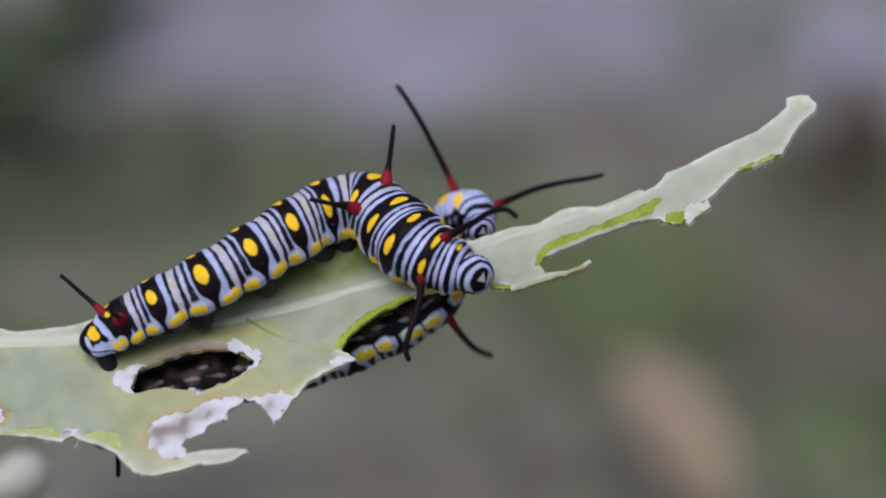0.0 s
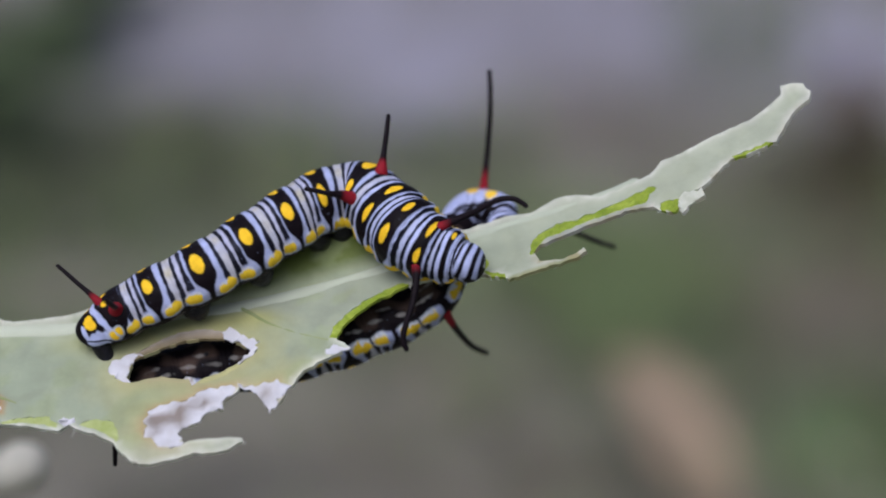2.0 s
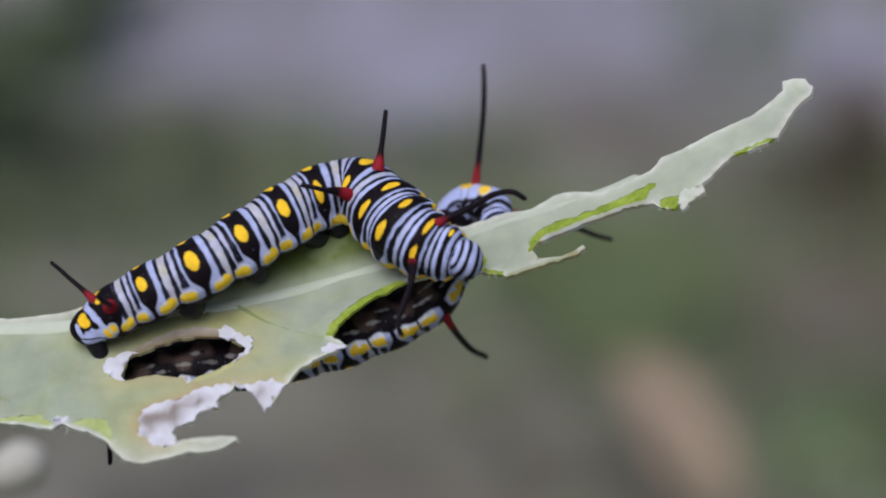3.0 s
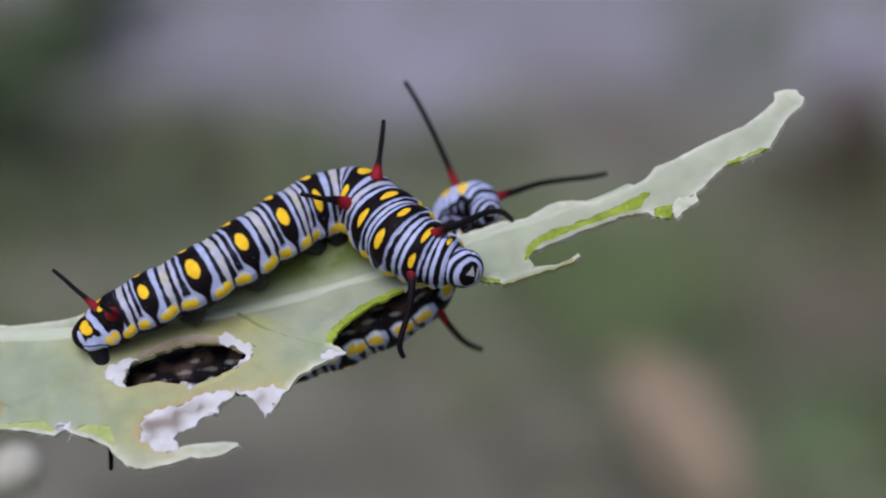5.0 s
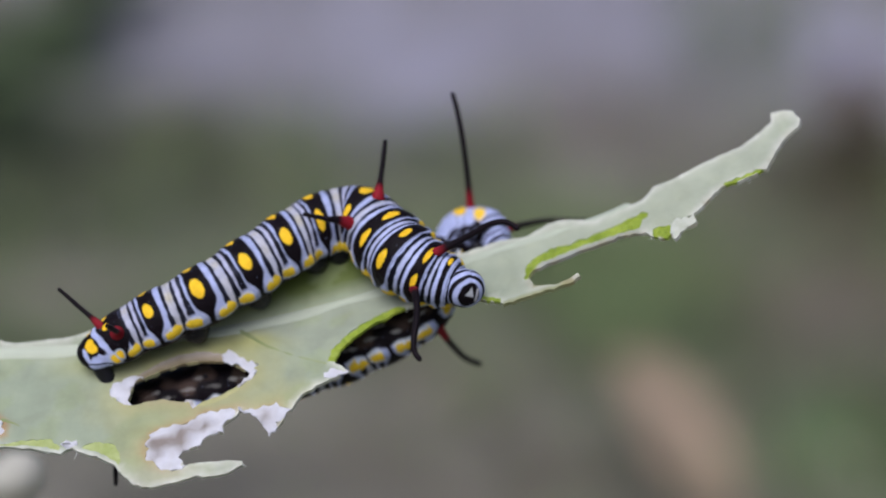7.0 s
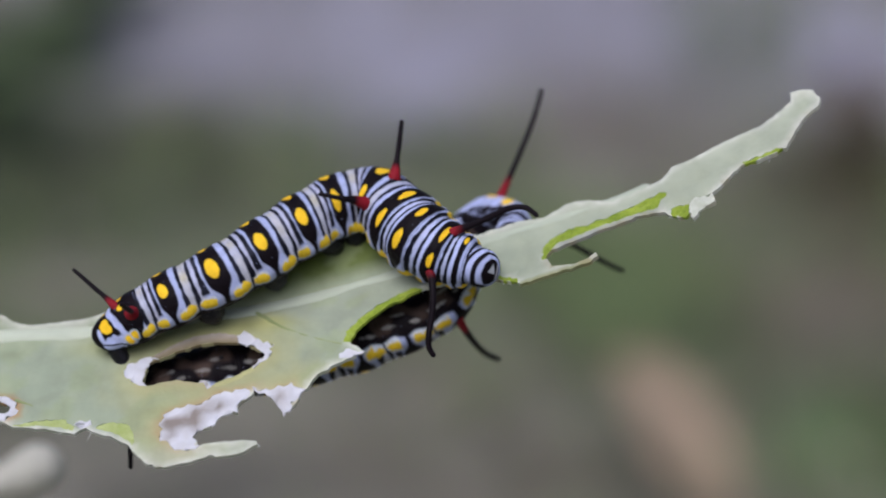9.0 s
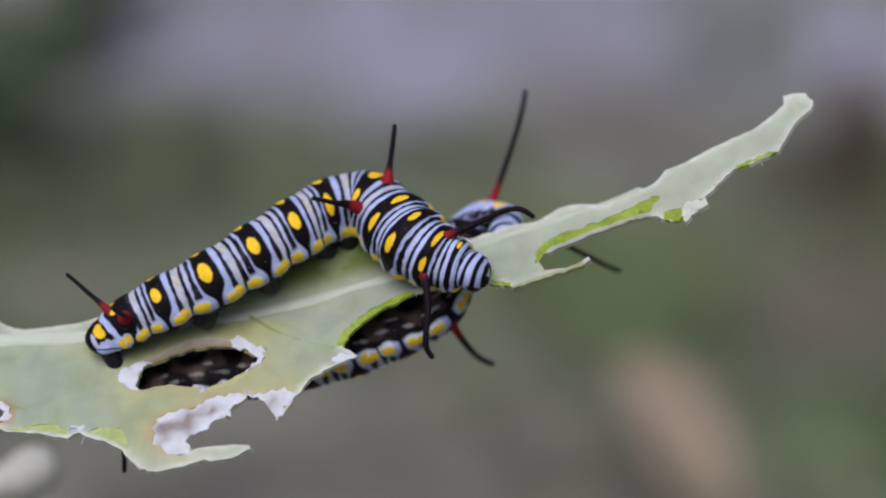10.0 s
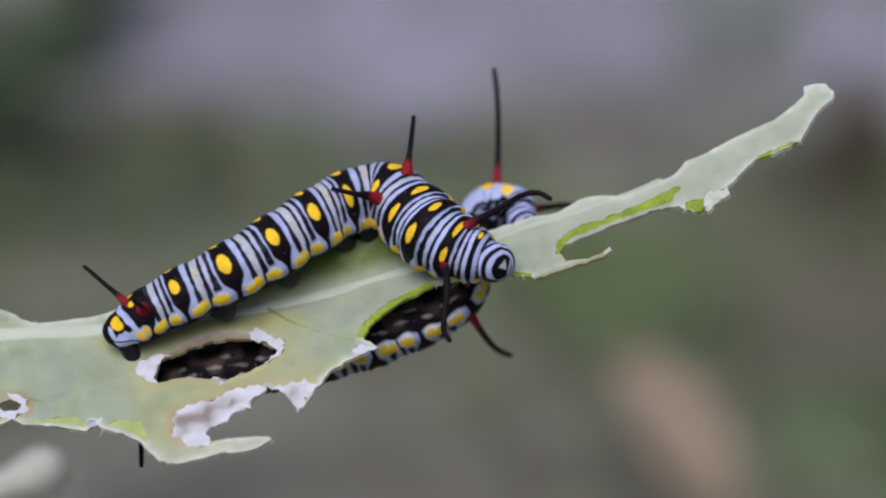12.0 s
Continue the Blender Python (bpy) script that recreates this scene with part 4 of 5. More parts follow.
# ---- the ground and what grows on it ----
# soil tones fitted to the view: x, y, half width, half depth, strength, colour
# DARK paints the ground among the left weeds, standing in for their dark mass
MOSS, LITTER, OLIVE, PALE, DARK = (0.115, 0.16, 0.055), (0.175, 0.14, 0.11), (0.085, 0.083, 0.052), (0.285, 0.272, 0.322), (0.045, 0.062, 0.032)
TONES_1 = [
    (-0.27, 2.02, 0.17, 0.24, 1.0, PALE),
    (0.0, 2.05, 0.26, 0.32, 1.1, PALE),
    (0.24, 2.12, 0.16, 0.25, 0.8, PALE),
    (0.45, 2.05, 0.11, 0.22, 1.3, PALE),
    (0.1, 2.9, 1.2, 0.5, 1.2, PALE),
    (0.15, 1.30, 0.14, 0.16, 0.9, MOSS),
    (0.25, 1.00, 0.07, 0.06, 0.9, MOSS),
    (-0.19, 1.53, 0.14, 0.12, 0.6, OLIVE),
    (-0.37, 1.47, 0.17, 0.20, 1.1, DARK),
]
TONES_2 = [
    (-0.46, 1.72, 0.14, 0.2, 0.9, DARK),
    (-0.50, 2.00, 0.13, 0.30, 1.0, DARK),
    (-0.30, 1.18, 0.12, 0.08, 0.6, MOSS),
    (0.06, 1.12, 0.06, 0.06, 0.7, OLIVE),
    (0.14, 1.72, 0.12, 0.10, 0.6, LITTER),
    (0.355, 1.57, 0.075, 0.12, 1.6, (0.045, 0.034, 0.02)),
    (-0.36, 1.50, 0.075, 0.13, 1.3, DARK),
    (0.30, 1.21, 0.08, 0.10, 0.8, OLIVE),
    (0.35, 1.33, 0.08, 0.09, 0.9, OLIVE),
    (0.05, 0.99, 0.07, 0.05, 0.8, OLIVE),
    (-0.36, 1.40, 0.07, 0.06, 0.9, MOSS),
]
TONES_3 = [
    (0.16, 1.56, 0.10, 0.06, 0.5, (0.12, 0.095, 0.09)),
    (0.0, 1.45, 0.12, 0.14, 0.8, MOSS),
    (0.30, 1.42, 0.11, 0.10, 0.8, (0.095, 0.105, 0.055)),
    (-0.02, 1.00, 0.12, 0.07, 0.4, LITTER),
    (0.20, 1.18, 0.05, 0.05, 0.6, OLIVE),
    (-0.12, 1.30, 0.10, 0.10, 0.6, MOSS),
    (0.30, 1.29, 0.08, 0.05, 0.7, LITTER),
    (0.29, 1.14, 0.05, 0.05, 0.6, OLIVE),
    (-0.06, 1.18, 0.10, 0.06, 0.5, OLIVE),
]
TONES_4 = [
    (0.10, 0.98, 0.05, 0.04, 0.5, OLIVE),
    (-0.29, 1.30, 0.075, 0.065, 0.5, (0.22, 0.205, 0.17)),
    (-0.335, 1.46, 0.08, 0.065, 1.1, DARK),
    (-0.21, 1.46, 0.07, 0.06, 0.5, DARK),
    (0.09, 1.15, 0.035, 0.04, 0.9, (0.06, 0.07, 0.04)),
    (0.19, 1.24, 0.05, 0.04, 0.8, (0.07, 0.08, 0.045)),
    (0.27, 1.30, 0.05, 0.04, 0.6, (0.16, 0.125, 0.105)),
    (0.31, 2.01, 0.030, 0.32, 0.7, (0.18, 0.19, 0.155)),
    (0.13, 1.83, 0.048, 0.15, 0.6, (0.165, 0.148, 0.15)),
]
TONES_5 = [
    (-0.32, 2.06, 0.056, 0.15, 0.8, PALE),
    (0.28, 1.25, 0.037, 0.09, 0.8, (0.155, 0.122, 0.105)),
    (0.20, 1.09, 0.020, 0.05, 0.8, (0.06, 0.065, 0.04)),
    (0.25, 1.01, 0.028, 0.08, 1.0, (0.125, 0.19, 0.085)),
    (0.21, 0.96, 0.017, 0.03, 0.7, (0.06, 0.055, 0.04)),
    (0.05, 1.10, 0.030, 0.05, 0.7, (0.085, 0.077, 0.058)),
    (0.13, 1.30, 0.047, 0.10, 0.8, (0.12, 0.16, 0.072)),
    (0.18, 1.20, 0.020, 0.05, 0.6, (0.07, 0.085, 0.05)),
    (0.02, 1.01, 0.045, 0.05, 0.6, (0.165, 0.155, 0.135)),
]
TONES_6 = [
    (-0.23, 1.65, 0.062, 0.09, 0.7, (0.095, 0.086, 0.07)),
    (0.36, 1.66, 0.031, 0.08, 0.8, (0.06, 0.045, 0.018)),
    (-0.12, 0.97, 0.085, 0.06, 0.7, (0.10, 0.095, 0.083)),
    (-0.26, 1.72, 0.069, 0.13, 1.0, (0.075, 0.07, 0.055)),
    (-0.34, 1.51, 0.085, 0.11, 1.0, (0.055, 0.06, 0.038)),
    (-0.30, 1.31, 0.06, 0.055, 0.75, (0.20, 0.185, 0.15)),
    (0.32, 1.45, 0.037, 0.08, 0.6, (0.095, 0.08, 0.06)),
    (0.36, 1.63, 0.041, 0.10, 0.5, (0.055, 0.042, 0.018)),
    (0.46, 2.06, 0.037, 0.15, 0.5, PALE),
]
TONES_7 = [
    (-0.19, 1.90, 0.040, 0.13, 0.45, (0.17, 0.16, 0.17)),
    (0.09, 2.06, 0.049, 0.15, 0.5, (0.19, 0.18, 0.2)),
    (-0.11, 2.15, 0.038, 0.11, 0.5, (0.33, 0.32, 0.39)),
    (-0.35, 1.90, 0.029, 0.18, 0.6, (0.10, 0.12, 0.08)),
    (0.20, 1.73, 0.048, 0.11, 0.5, (0.125, 0.12, 0.10)),
    (0.33, 1.79, 0.033, 0.16, 0.5, (0.145, 0.15, 0.13)),
    (-0.01, 1.85, 0.045, 0.11, 0.5, (0.30, 0.29, 0.35)),
    (0.43, 2.01, 0.033, 0.13, 0.6, (0.31, 0.30, 0.38)),
    (-0.04, 1.64, 0.072, 0.07, 0.5, (0.12, 0.125, 0.095)),
]
GROUND_TONES = TONES_1 + TONES_2 + TONES_3 + TONES_4 + TONES_5 + TONES_6 + TONES_7


def blotch(x, y, sx, sy):
    """Irregular smooth noise over the ground, about -1 to 1."""
    return np.array([noise.noise((a * sx, b * sy, 3.7)) for a, b in zip(x, y)]) * 1.6


def build_ground():
    n = 260
    xs = np.sinh(np.linspace(-6.2, 6.2, n)) * 0.25
    X, Y = np.meshgrid(xs, xs + 1.4, indexing="ij")
    Z = 0.006 * wave(X * 7, Y * 6, X * 2) * np.exp(-(X ** 2 + (Y - 1.5) ** 2) / 9) - 0.004
    i, j = np.meshgrid(np.arange(n - 1), np.arange(n - 1), indexing="ij")
    q = np.stack([i * n + j, (i + 1) * n + j, (i + 1) * n + j + 1, i * n + j + 1], -1).reshape(-1, 4)
    me = mesh_from("ground", np.stack([X, Y, Z], -1).reshape(-1, 3), q.tolist(), SOIL)
    x, y = X.ravel(), Y.ravel()
    col = np.tile([0.145, 0.137, 0.112], (x.size, 1)) * (1 + 0.55 * np.exp(-(x / 3) ** 2 - ((y - 1.4) / 3) ** 2) * blotch(x, y, 5.0, 2.6) + 0.85 * blotch(x, y, 11.0, 4.4) * np.exp(-(x / 0.8) ** 2 - ((y - 1.4) / 1.0) ** 2))[:, None]
    far = np.clip(0.5 + 0.9 * blotch(x, y, 0.7, 0.6), 0, 1)[:, None] * np.clip((np.hypot(x, y - 1.4) - 0.8) / 0.6, 0, 1)[:, None]
    col = col * (1 - 0.6 * far) + np.array(MOSS) * 0.6 * far
    grain = blotch(x, y, 13.0, 5.0)
    for px_, py_, rx, ry, k, c in GROUND_TONES:
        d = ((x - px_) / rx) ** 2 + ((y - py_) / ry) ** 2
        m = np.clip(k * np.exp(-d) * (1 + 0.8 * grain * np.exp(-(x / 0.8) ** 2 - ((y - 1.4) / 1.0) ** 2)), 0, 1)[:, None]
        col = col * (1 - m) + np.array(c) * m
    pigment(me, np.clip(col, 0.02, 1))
    return tagged(new("ground", me), "grey brown soil with mossy, pale dusty and dark painted patches", "ground", kind="structure")


def grass_mesh(count, area, height, seed, lean=0.5):
    rng = np.random.default_rng(seed)
    x0, y0, x1, y1 = area
    bx, by = rng.uniform(x0, x1, count), rng.uniform(y0, y1, count)
    h, ang, w = height * rng.uniform(0.4, 1.2, count), rng.uniform(0, 6.283, count), rng.uniform(0.0012, 0.003, count)
    ln = lean * rng.uniform(0.1, 1, count)
    verts, faces = [], []
    for t, k in ((0, 1.0), (0.4, 0.85), (0.75, 0.55), (1.0, 0.06)):
        for sgn in (-1, 1):
            verts.append(np.stack([bx + np.cos(ang) * h * ln * t * t - np.sin(ang) * w * k * sgn, by + np.sin(ang) * h * ln * t * t + np.cos(ang) * w * k * sgn, h * t * (1 - 0.25 * ln * t)], -1))
    v = np.stack(verts, 1).reshape(-1, 3)
    for r in range(3):
        base = np.arange(count) * 8 + r * 2
        faces.append(np.stack([base, base + 1, base + 3, base + 2], -1))
    return v, np.vstack(faces).tolist()


def build_grass():
    rng = random.Random(21)
    v, f = grass_mesh(1500, (-0.6, 0.7, 0.7, 1.75), 0.035, 5)
    tagged(new("grass", mesh_from("grass", v, f, GRASS)), "sparse short green grass on the soil", "grass", kind="stuff")
    for x, y, w, count, height, lean, label in (
            (0.14, 1.30, 0.10, 90, 0.05, 0.8, "loose tuft of green grass on the soil"),
            (0.32, 1.02, 0.07, 110, 0.05, 0.8, "loose tuft of green grass on the soil"),
            (0.02, 1.60, 0.07, 60, 0.05, 0.8, "low tuft of green grass by the pale dust"),
            (-0.18, 1.58, 0.09, 120, 0.06, 0.7, "low tuft of green grass by the pale dust"),
            (0.30, 1.95, 0.07, 26, 0.22, 0.2, "tall thin upright grass by the pale dust"),
            (0.42, 1.36, 0.08, 60, 0.05, 0.8, "loose tuft of green grass on the soil")):
        v, f = grass_mesh(count, (-w, -w, w, w), height, count + int(x * 100) + 200, lean)
        o = tagged(new("grass_tuft", mesh_from("grass_tuft", v, f, GRASS)), label, "grass", "grass tufts", kind="stuff")
        o.matrix_basis = pose(x, y, 0)


def leaf_blade(length, width, mat, name, fold=0.25, droop=0.3):
    """A pointed leaf along +x, folded at its rib and drooping."""
    t = np.linspace(0, 1, 13)
    w = width * np.sin(np.pi * t ** 0.8) ** 0.8 * 0.5
    rows_ = []
    for k in (-1, -0.5, 0, 0.5, 1):
        rows_.append(np.stack([length * t, w * k, length * (0.25 * t - droop * t * t) + fold * w * abs(k) + 0.002 * np.sin(9 * t + k)], -1))
    v = np.stack(rows_, 1).reshape(-1, 3)
    f = [(i * 5 + j, (i + 1) * 5 + j, (i + 1) * 5 + j + 1, i * 5 + j + 1) for i in range(12) for j in range(4)]
    n = len(v)
    v2 = v - np.array([0, 0, 0.0006])
    f += [tuple(reversed([a + n for a in q])) for q in f]
    return mesh_from(name, np.vstack([v, v2]), f, mat)


def build_bush(x, y, height, leaves, seed, length=0.07, mat=None, label="dark green leafy weed growing from the soil"):
    rng = random.Random(seed)
    bush = tagged(new("weed_plant"), label, "plant", "weeds in the background")
    bush.matrix_basis = pose(x, y, 0)
    shapes = [leaf_blade(length * k, length * 0.42 * k, mat or BUSH, "leaf_blade", 0.25, d) for k, d in ((1, 0.35), (0.8, 0.2), (0.62, 0.5))]
    for k in range(5):
        a, ln = rng.uniform(0, 6.28), rng.uniform(0.05, 0.3)
        tip = Vector((math.cos(a) * height * ln, math.sin(a) * height * ln, height * rng.uniform(0.75, 1.0)))
        pts = [np.array((0, 0, -5)), np.array((*(tip.xy * 300), tip.z * 450)), np.array(tip * 1000)]
        part("stem", tube("stem", pts, [2.2, 1.6, 0.8], STEM, 8, 5), bush)
        for j in range(leaves // 5):
            f = rng.uniform(0.2, 1.0)
            p = Vector((tip.x * f ** 1.4, tip.y * f ** 1.4, tip.z * f))
            o = part("leaf_blade", rng.choice(shapes), bush)
            o.matrix_basis = Matrix.Translation(p) @ Euler((rng.uniform(-0.4, 0.4), rng.uniform(-0.5, 0.3), rng.uniform(0, 6.28))).to_matrix().to_4x4()
    return bush


def build_surroundings():
    rng = random.Random(17)
    for k in range(13):
        x, y = -0.54 + 0.20 * rng.random() ** 1.3, 1.22 + 0.085 * k
        build_bush(x - 0.02 * (k % 3), y, rng.uniform(0.07, 0.15), 40, 30 + k, rng.uniform(0.045, 0.065))
    for x, y, h, k, s, ln in ((0.38, 0.98, 0.05, 40, 8, 0.06), (-0.3, 1.1, 0.05, 30, 11, 0.05)):
        build_bush(x, y, h, k, s, ln, WEED, "light green low leafy weed on the soil")
    # a curled dry leaf, and dead ones
    for x, y, z, ln, turn, tilt, mat, label in (
            (0.110, 1.012, 0.064, 0.140, -60, 36, DRY, "curled pinkish brown dry leaf leaning on the soil"),
            (0.34, 1.60, 0.02, 0.08, 30, -15, BARK, "dark brown dead leaf on the soil"), (0.37, 1.66, 0.02, 0.09, 80, -20, BARK, "dark brown dead leaf on the soil"),
            (0.40, 1.60, 0.02, 0.09, 140, -20, BARK, "dark brown dead leaf on the soil"), (0.36, 1.55, 0.01, 0.08, 200, -10, BARK, "dark brown dead leaf on the soil")):
        o = tagged(new("dry_leaf"), label, "leaf", "dry leaves on the ground")
        o.matrix_basis = pose(x, y, z, 0, tilt, turn)
        part("blade", leaf_blade(ln, ln * 0.40, mat, "blade", 0.3, 0.25), o)
        k = ln * 1000
        part("rib", tube("rib", [(k * f, 0, k * (0.25 * f - 0.25 * f * f) + 0.4) for f in (-0.18, 0.0, 0.3, 0.6, 0.95)], [1.0, 0.9, 0.7, 0.5, 0.3], BARK, 8, 5), o)


def build_litter():
    """Small bits of dead leaf, straw and bark strewn on the soil."""
    rng = np.random.default_rng(12)
    count = 900
    x, y = rng.uniform(-0.62, 0.62, count), rng.uniform(0.8, 2.5, count)
    ln, ang, tilt = rng.uniform(0.008, 0.032, count), rng.uniform(0, 6.283, count), rng.uniform(-0.3, 0.5, count)
    w = ln * rng.uniform(0.12, 0.5, count)
    v = []
    for f, k in ((0, 0.15), (0.35, 1), (0.7, 0.8), (1, 0.1)):
        for s in (-1, 0, 1):
            lx, ly = ln * (f - 0.5), w * 0.5 * k * s
            v.append(np.stack([x + lx * np.cos(ang) - ly * np.sin(ang), y + lx * np.sin(ang) + ly * np.cos(ang), 0.008 + ln * tilt * f + abs(s) * 0.2 * w * k], -1))
    v = np.stack(v, 1).reshape(-1, 3)
    quads = [(r * 3 + c, r * 3 + 3 + c, r * 3 + 4 + c, r * 3 + 1 + c) for r in range(3) for c in range(2)]
    f = (np.arange(count)[:, None, None] * 12 + np.array(quads)[None]).reshape(-1, 4)
    tagged(new("leaf_litter", mesh_from("leaf_litter", v, f.tolist(), LITTER_MAT)), "scattered bits of dead leaf and straw on soil", "litter", kind="stuff")


def build_stem():
    """The plant's upright stem, which carries the leaf's stalk."""
    base = STAGE @ (Vector(blade_at([0.5], [0.1])[0] + np.array((-17.5, -7, -2.2))) * MM)
    plant = tagged(new("plant_stem"), "thick pale green upright stem of the milkweed", "stem")
    plant.matrix_basis = pose(base.x, base.y, 0)
    part("stalk", tube("stalk", [(0, 0, -10), (4, 2, 150), (-3, 0, 330), (0, 0, base.z * 1000), (3, -2, base.z * 1000 + 60)], [5, 4.4, 3.6, 3.0, 2.2], STEM, 16, 10), plant)
    return plant


def build_bud():
    """A pale soft shoot of the same plant, below and behind the leaf."""
    bud = tagged(new("leaf_shoot"), "pale green blurred young shoot of the same plant", "shoot")
    bud.matrix_basis = REST
    at = lambda x, y, z: np.array((x, y, z), float)
    part("shoot_blade", tube("shoot_blade", [at(-54, -26.5, -38), at(-49, -25, -38), at(-45, -23.8, -38), at(-41.5, -22.4, -38), at(-39.0, -20.9, -38)], [0.9, 1.1, 1.7, 2.5, 2.0], BUD, 18, 8), bud)
    part("shoot_stalk", tube("shoot_stalk", [at(-54, -26.5, -38), at(-58, -25, -30), at(-62, -17, -12), at(-65, -9, -2)], [1.6, 1.5, 1.5, 1.6], STEM, 12, 8), bud)
    return bud


build_ground()
build_surroundings()
build_grass()
build_litter()
build_stem()
bud = build_bud()
leaf = build_leaf()
crawler, crawler_head, horn_right, horn_left = build_crawler()
hanger, hanger_front, hanger_horn_left, hanger_horn_right, hanger_pivot, hanger_loose = build_hanger()

# head of the crawler: seconds, turn to its left side, nod, in degrees
NOD = [(0, 30, 12), (0.5, 33, 5), (1, 36, 5), (1.5, 50, 5), (2, 75, 8), (2.5, 95, 10), (3, 95, 10), (5, 28, 12), (5.5, 28, 14), (6, 33, 10), (6.5, 62, 8), (7, 20, 15),
       (9, 42, 6), (9.5, 50, 5), (10, 66, 5), (10.5, 95, 10), (11, 95, 10), (11.5, 70, 8), (12, 30, 8)]
WHIP_RIGHT = [
    (0, -0.4, -37.7), (0.5, 1.2, -24.4), (1, 4.7, -14.8), (1.5, 6.1, -14.6), (2, -0.4, -15.2), (2.5, 2.9, -8.3),
    (3, 2.2, -9.4), (5, -6.6, -32.7), (5.5, -5.2, -29.5), (6, -2.3, -27.2), (6.5, -11, -15), (7, 2.6, -21.3),
    (9, -2.8, -21.1), (9.5, -0.9, -13.7), (10, -0.8, -8.5), (10.5, -2, -8.1), (11, -2.8, -9.2), (11.5, -0.4, -7.8),
    (12, 3.5, -17),
]
WHIP_LEFT = [
    (0, -0.6, -0.3), (0.5, 3.5, -13.8), (1, 7.5, -11.1), (1.5, 3.6, -11.5), (2, 1.1, 2.3), (2.5, -0.4, -13),
    (3, 0.9, -17.3), (5, 1.9, 10.1), (5.5, 3.6, 12.1), (6, 1.2, -1.8), (6.5, 4, 14.9), (7, 13.8, -20.5),
    (9, 9.7, 7.1), (9.5, 10.7, 0), (10, 13.7, 0.8), (10.5, 11.9, -3.3), (11, 11.8, 10.7), (11.5, 12.8, -6.4),
    (12, 12.1, -11.7),
]
FAR_WHIP_LEFT = [
    (0, 0.1, 0.2, 0), (0.5, -6.3, -5, -0.25), (1, -8.7, 3.2, -0.25), (1.5, -5.3, 12.2, -0.2), (2, -3.5, 12.9, -0.2),
    (2.5, -6.7, 9.5, -0.3), (3, -6.8, 5.5, -0.4), (5, -4.1, 4.5, -0.05), (5.5, -2.6, -3.2, 0), (6, -2.7, -8.5, 0),
    (6.5, 4.1, 3.6, 0), (7, -0.3, 20.4, -0.1), (9, -10.6, 6.6, -0.55), (9.5, -10, 14.4, -0.5), (10, -9.2, 13.2, -0.55),
    (10.5, -18.3, 4.7, -0.85), (11, -13.5, -0.6, -0.7), (11.5, -10.7, -0.1, -0.65), (12, -10.9, -3.4, -0.3),
]
FAR_WHIP_RIGHT = [
    (0, 0.1, 0.4), (0.5, 0.5, -13.1), (1, 1.6, -12.9), (1.5, 2.3, -7.9), (2, 0.5, -8.5), (2.5, 2.2, -8.5),
    (3, 0.8, -8.6), (5, -2.1, -13.6), (5.5, -0.3, -17.2), (6, 0.2, -11.4), (6.5, -5.8, -5.9), (7, 3.1, -6.5),
    (9, 7.4, -1.6), (9.5, 7.1, -1.3), (10, 6.6, -0.6), (10.5, 10.8, -5.3), (11, 5.4, -3.8), (11.5, 5.1, -1.4),
    (12, 7, 0.1),
]
# the hanger's abdomen sags from its grip as the leaf lifts: seconds, degrees
GRIP = (-17.46, -10.05, 0.30)
SAG = [(0, 0), (0.5, 0.9), (1, 1.7), (1.5, 1.9), (2, 2.0), (2.5, 2.5), (3, 3.2), (5, 0.2), (5.5, -0.4), (6, -0.5), (6.5, -0.9), (7, 0.2), (9, 2.6), (9.5, 2.9), (10, 2.9), (10.5, 2.9), (11, 2.7), (11.5, 2.7), (12, 2.3)]
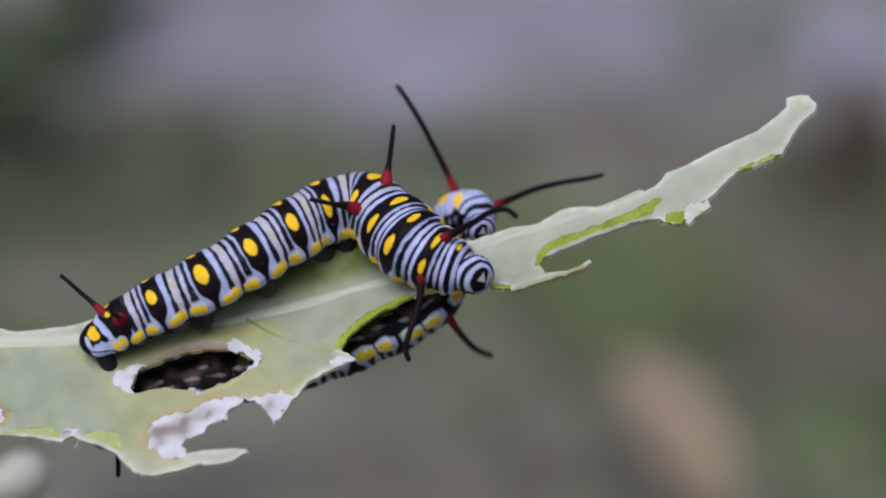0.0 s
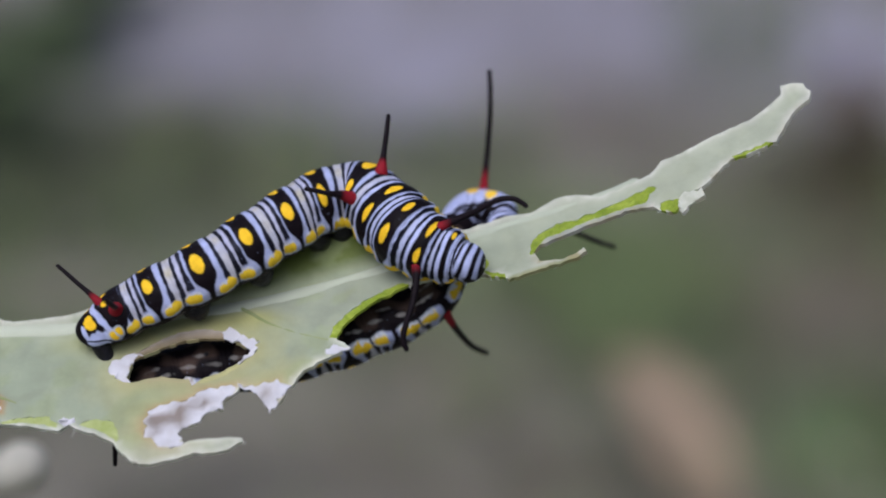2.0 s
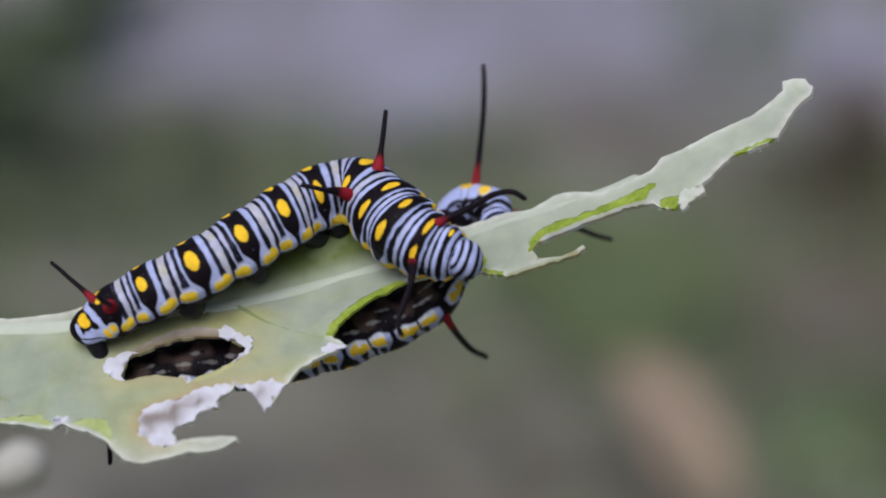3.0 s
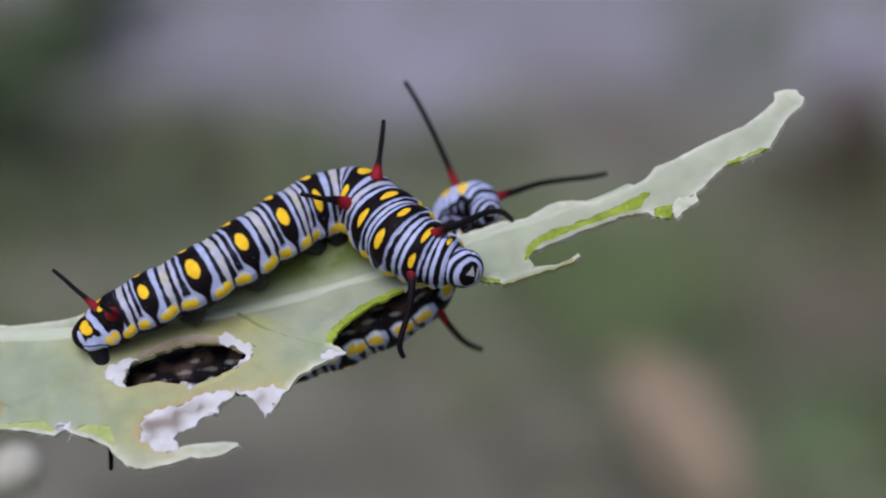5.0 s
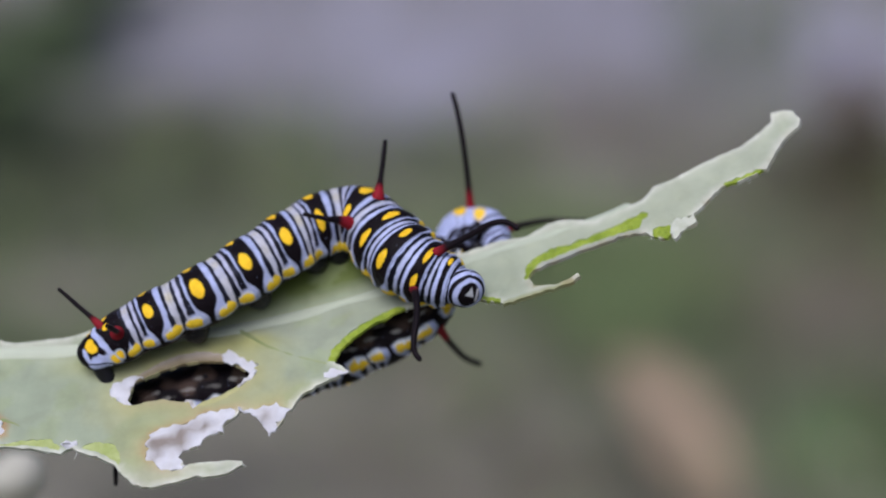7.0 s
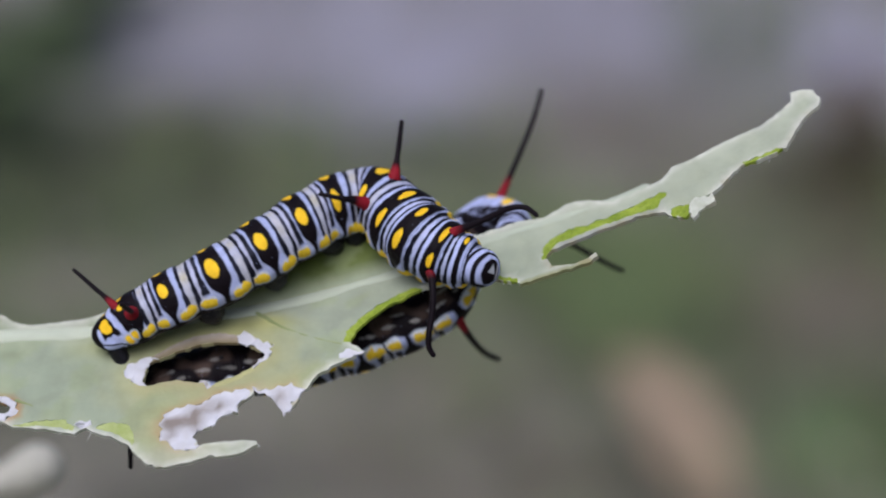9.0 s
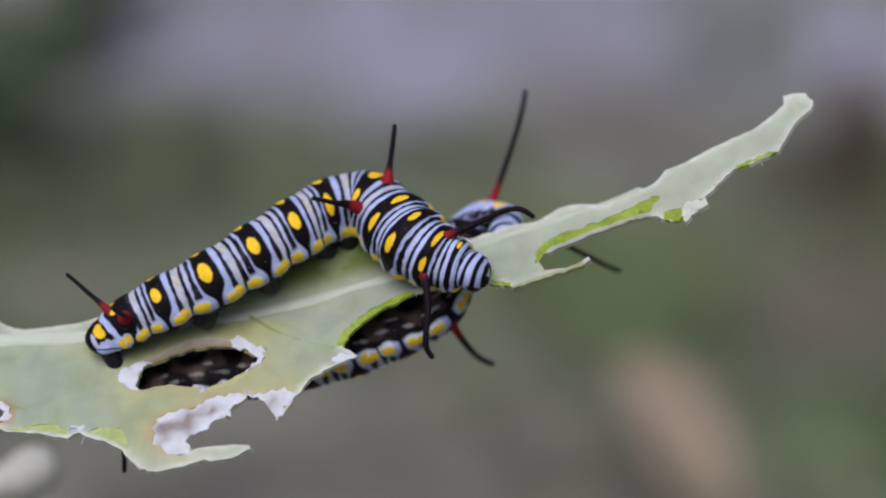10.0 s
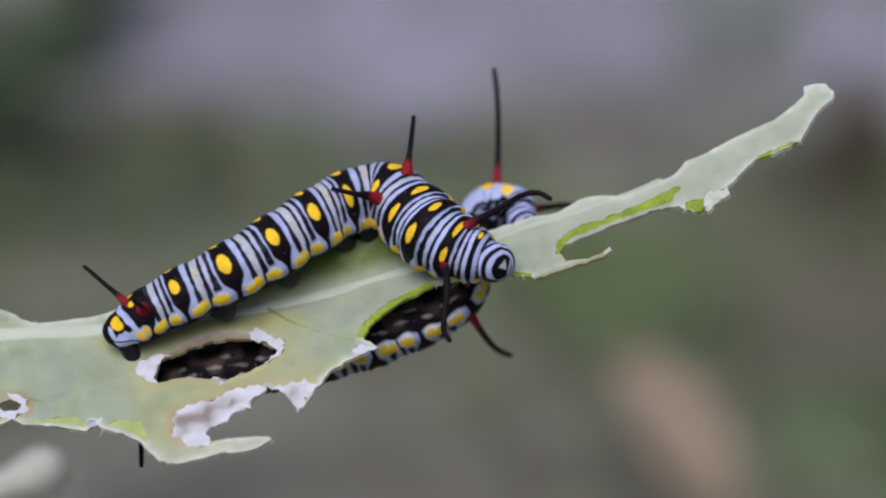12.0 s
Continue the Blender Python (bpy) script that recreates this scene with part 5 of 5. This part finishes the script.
# reared front: seconds, turns about x, y, z, shift
REAR = [
    (0, 0.3, -0.7, 0, 0.04, 0.05, -0),
    (0.5, -5.2, 10.3, -8.6, 0.55, 0.12, 0.04),
    (1, -13.8, 16, -18.2, 1.08, 0.12, 0.04),
    (1.5, -17.4, 16.6, -21.9, 1.05, 0.04, 0.03),
    (2, -17.2, 18.2, -26.5, 1.1, 0.13, 0.05),
    (2.5, -17.8, 15.7, -28.6, 0.78, 0.14, 0.03),
    (3, -15.3, 17.9, -25.9, 0.68, 0.2, 0.04),
    (5, -17.7, 8.7, 0.8, 1.14, 0.25, 0.06),
    (5.5, -2.9, 5.5, 3.6, 0.93, -0.09, 0.05),
    (6, -3.4, 3.8, 5, 0.85, -0.02, 0.02),
    (6.5, -9, 2.5, 14.2, 1.15, -0.07, 0.03),
    (7, -9.7, 22.6, -12.7, 1.33, 0, -0),
    (9, -19, 10.8, -39.5, 0.86, 0.53, -0.02),
    (9.5, -23.5, 5.2, -34.9, 0.88, 0.24, 0),
    (10, -23.3, 7.2, -36.3, 0.91, 0.38, 0),
    (10.5, -18.4, 12.9, -28.6, 0.92, 0.57, -0.04),
    (11, -17.1, 20.1, -21.7, 1.09, 0.51, -0.02),
    (11.5, -15.4, 21.5, -19, 0.96, 0.35, -0.03),
    (12, -11.8, 21.7, -19.6, 0.77, 0.43, -0.07),
]


def motions():
    rows = [(r[0], swayed(r)) for r in SWAY]
    for thing in (leaf, crawler, hanger, bud):
        walk(thing, rows)
    at = Matrix.Translation(crawler_head.location)
    walk(crawler_head, [(t, at @ pose(0, 0, 0, nod, 0, 0) @ pose(0, 0, 0, 0, yaw, 0)) for t, yaw, nod in NOD])
    # horns: turn in the view, nod about their second axis, foot slipped to fit the view
    for horn, keys, sideways in ((horn_right, WHIP_RIGHT, True), (horn_left, WHIP_LEFT, False), (hanger_horn_left, FAR_WHIP_LEFT, False), (hanger_horn_right, FAR_WHIP_RIGHT, True)):
        foot = horn.location.copy()
        walk(horn, [(t, Matrix.Translation(foot + Vector((sum(slip) * MM, 0, 0))) @ (pose(0, 0, 0, 0, nod, a) if sideways else pose(0, 0, 0, nod, 0, a))) for t, a, nod, *slip in keys])
    grip = Matrix.Translation(Vector(GRIP) * MM)
    for piece in hanger_loose:
        at = Matrix.Translation(piece.location)
        walk(piece, [(t, grip @ pose(0, 0, 0, 0, 0, -a) @ grip.inverted() @ at) for t, a in SAG])
    front = []
    for r in REAR:
        turn = Vector([radians(a) for a in r[1:4]])
        m = Matrix.Rotation(turn.length, 4, turn) if turn.length > 1e-6 else Matrix.Identity(4)
        front.append((r[0], Matrix.Translation((Vector(hanger_pivot) + Vector(r[4:7])) * MM) @ m))
    walk(hanger_front, front)


motions()
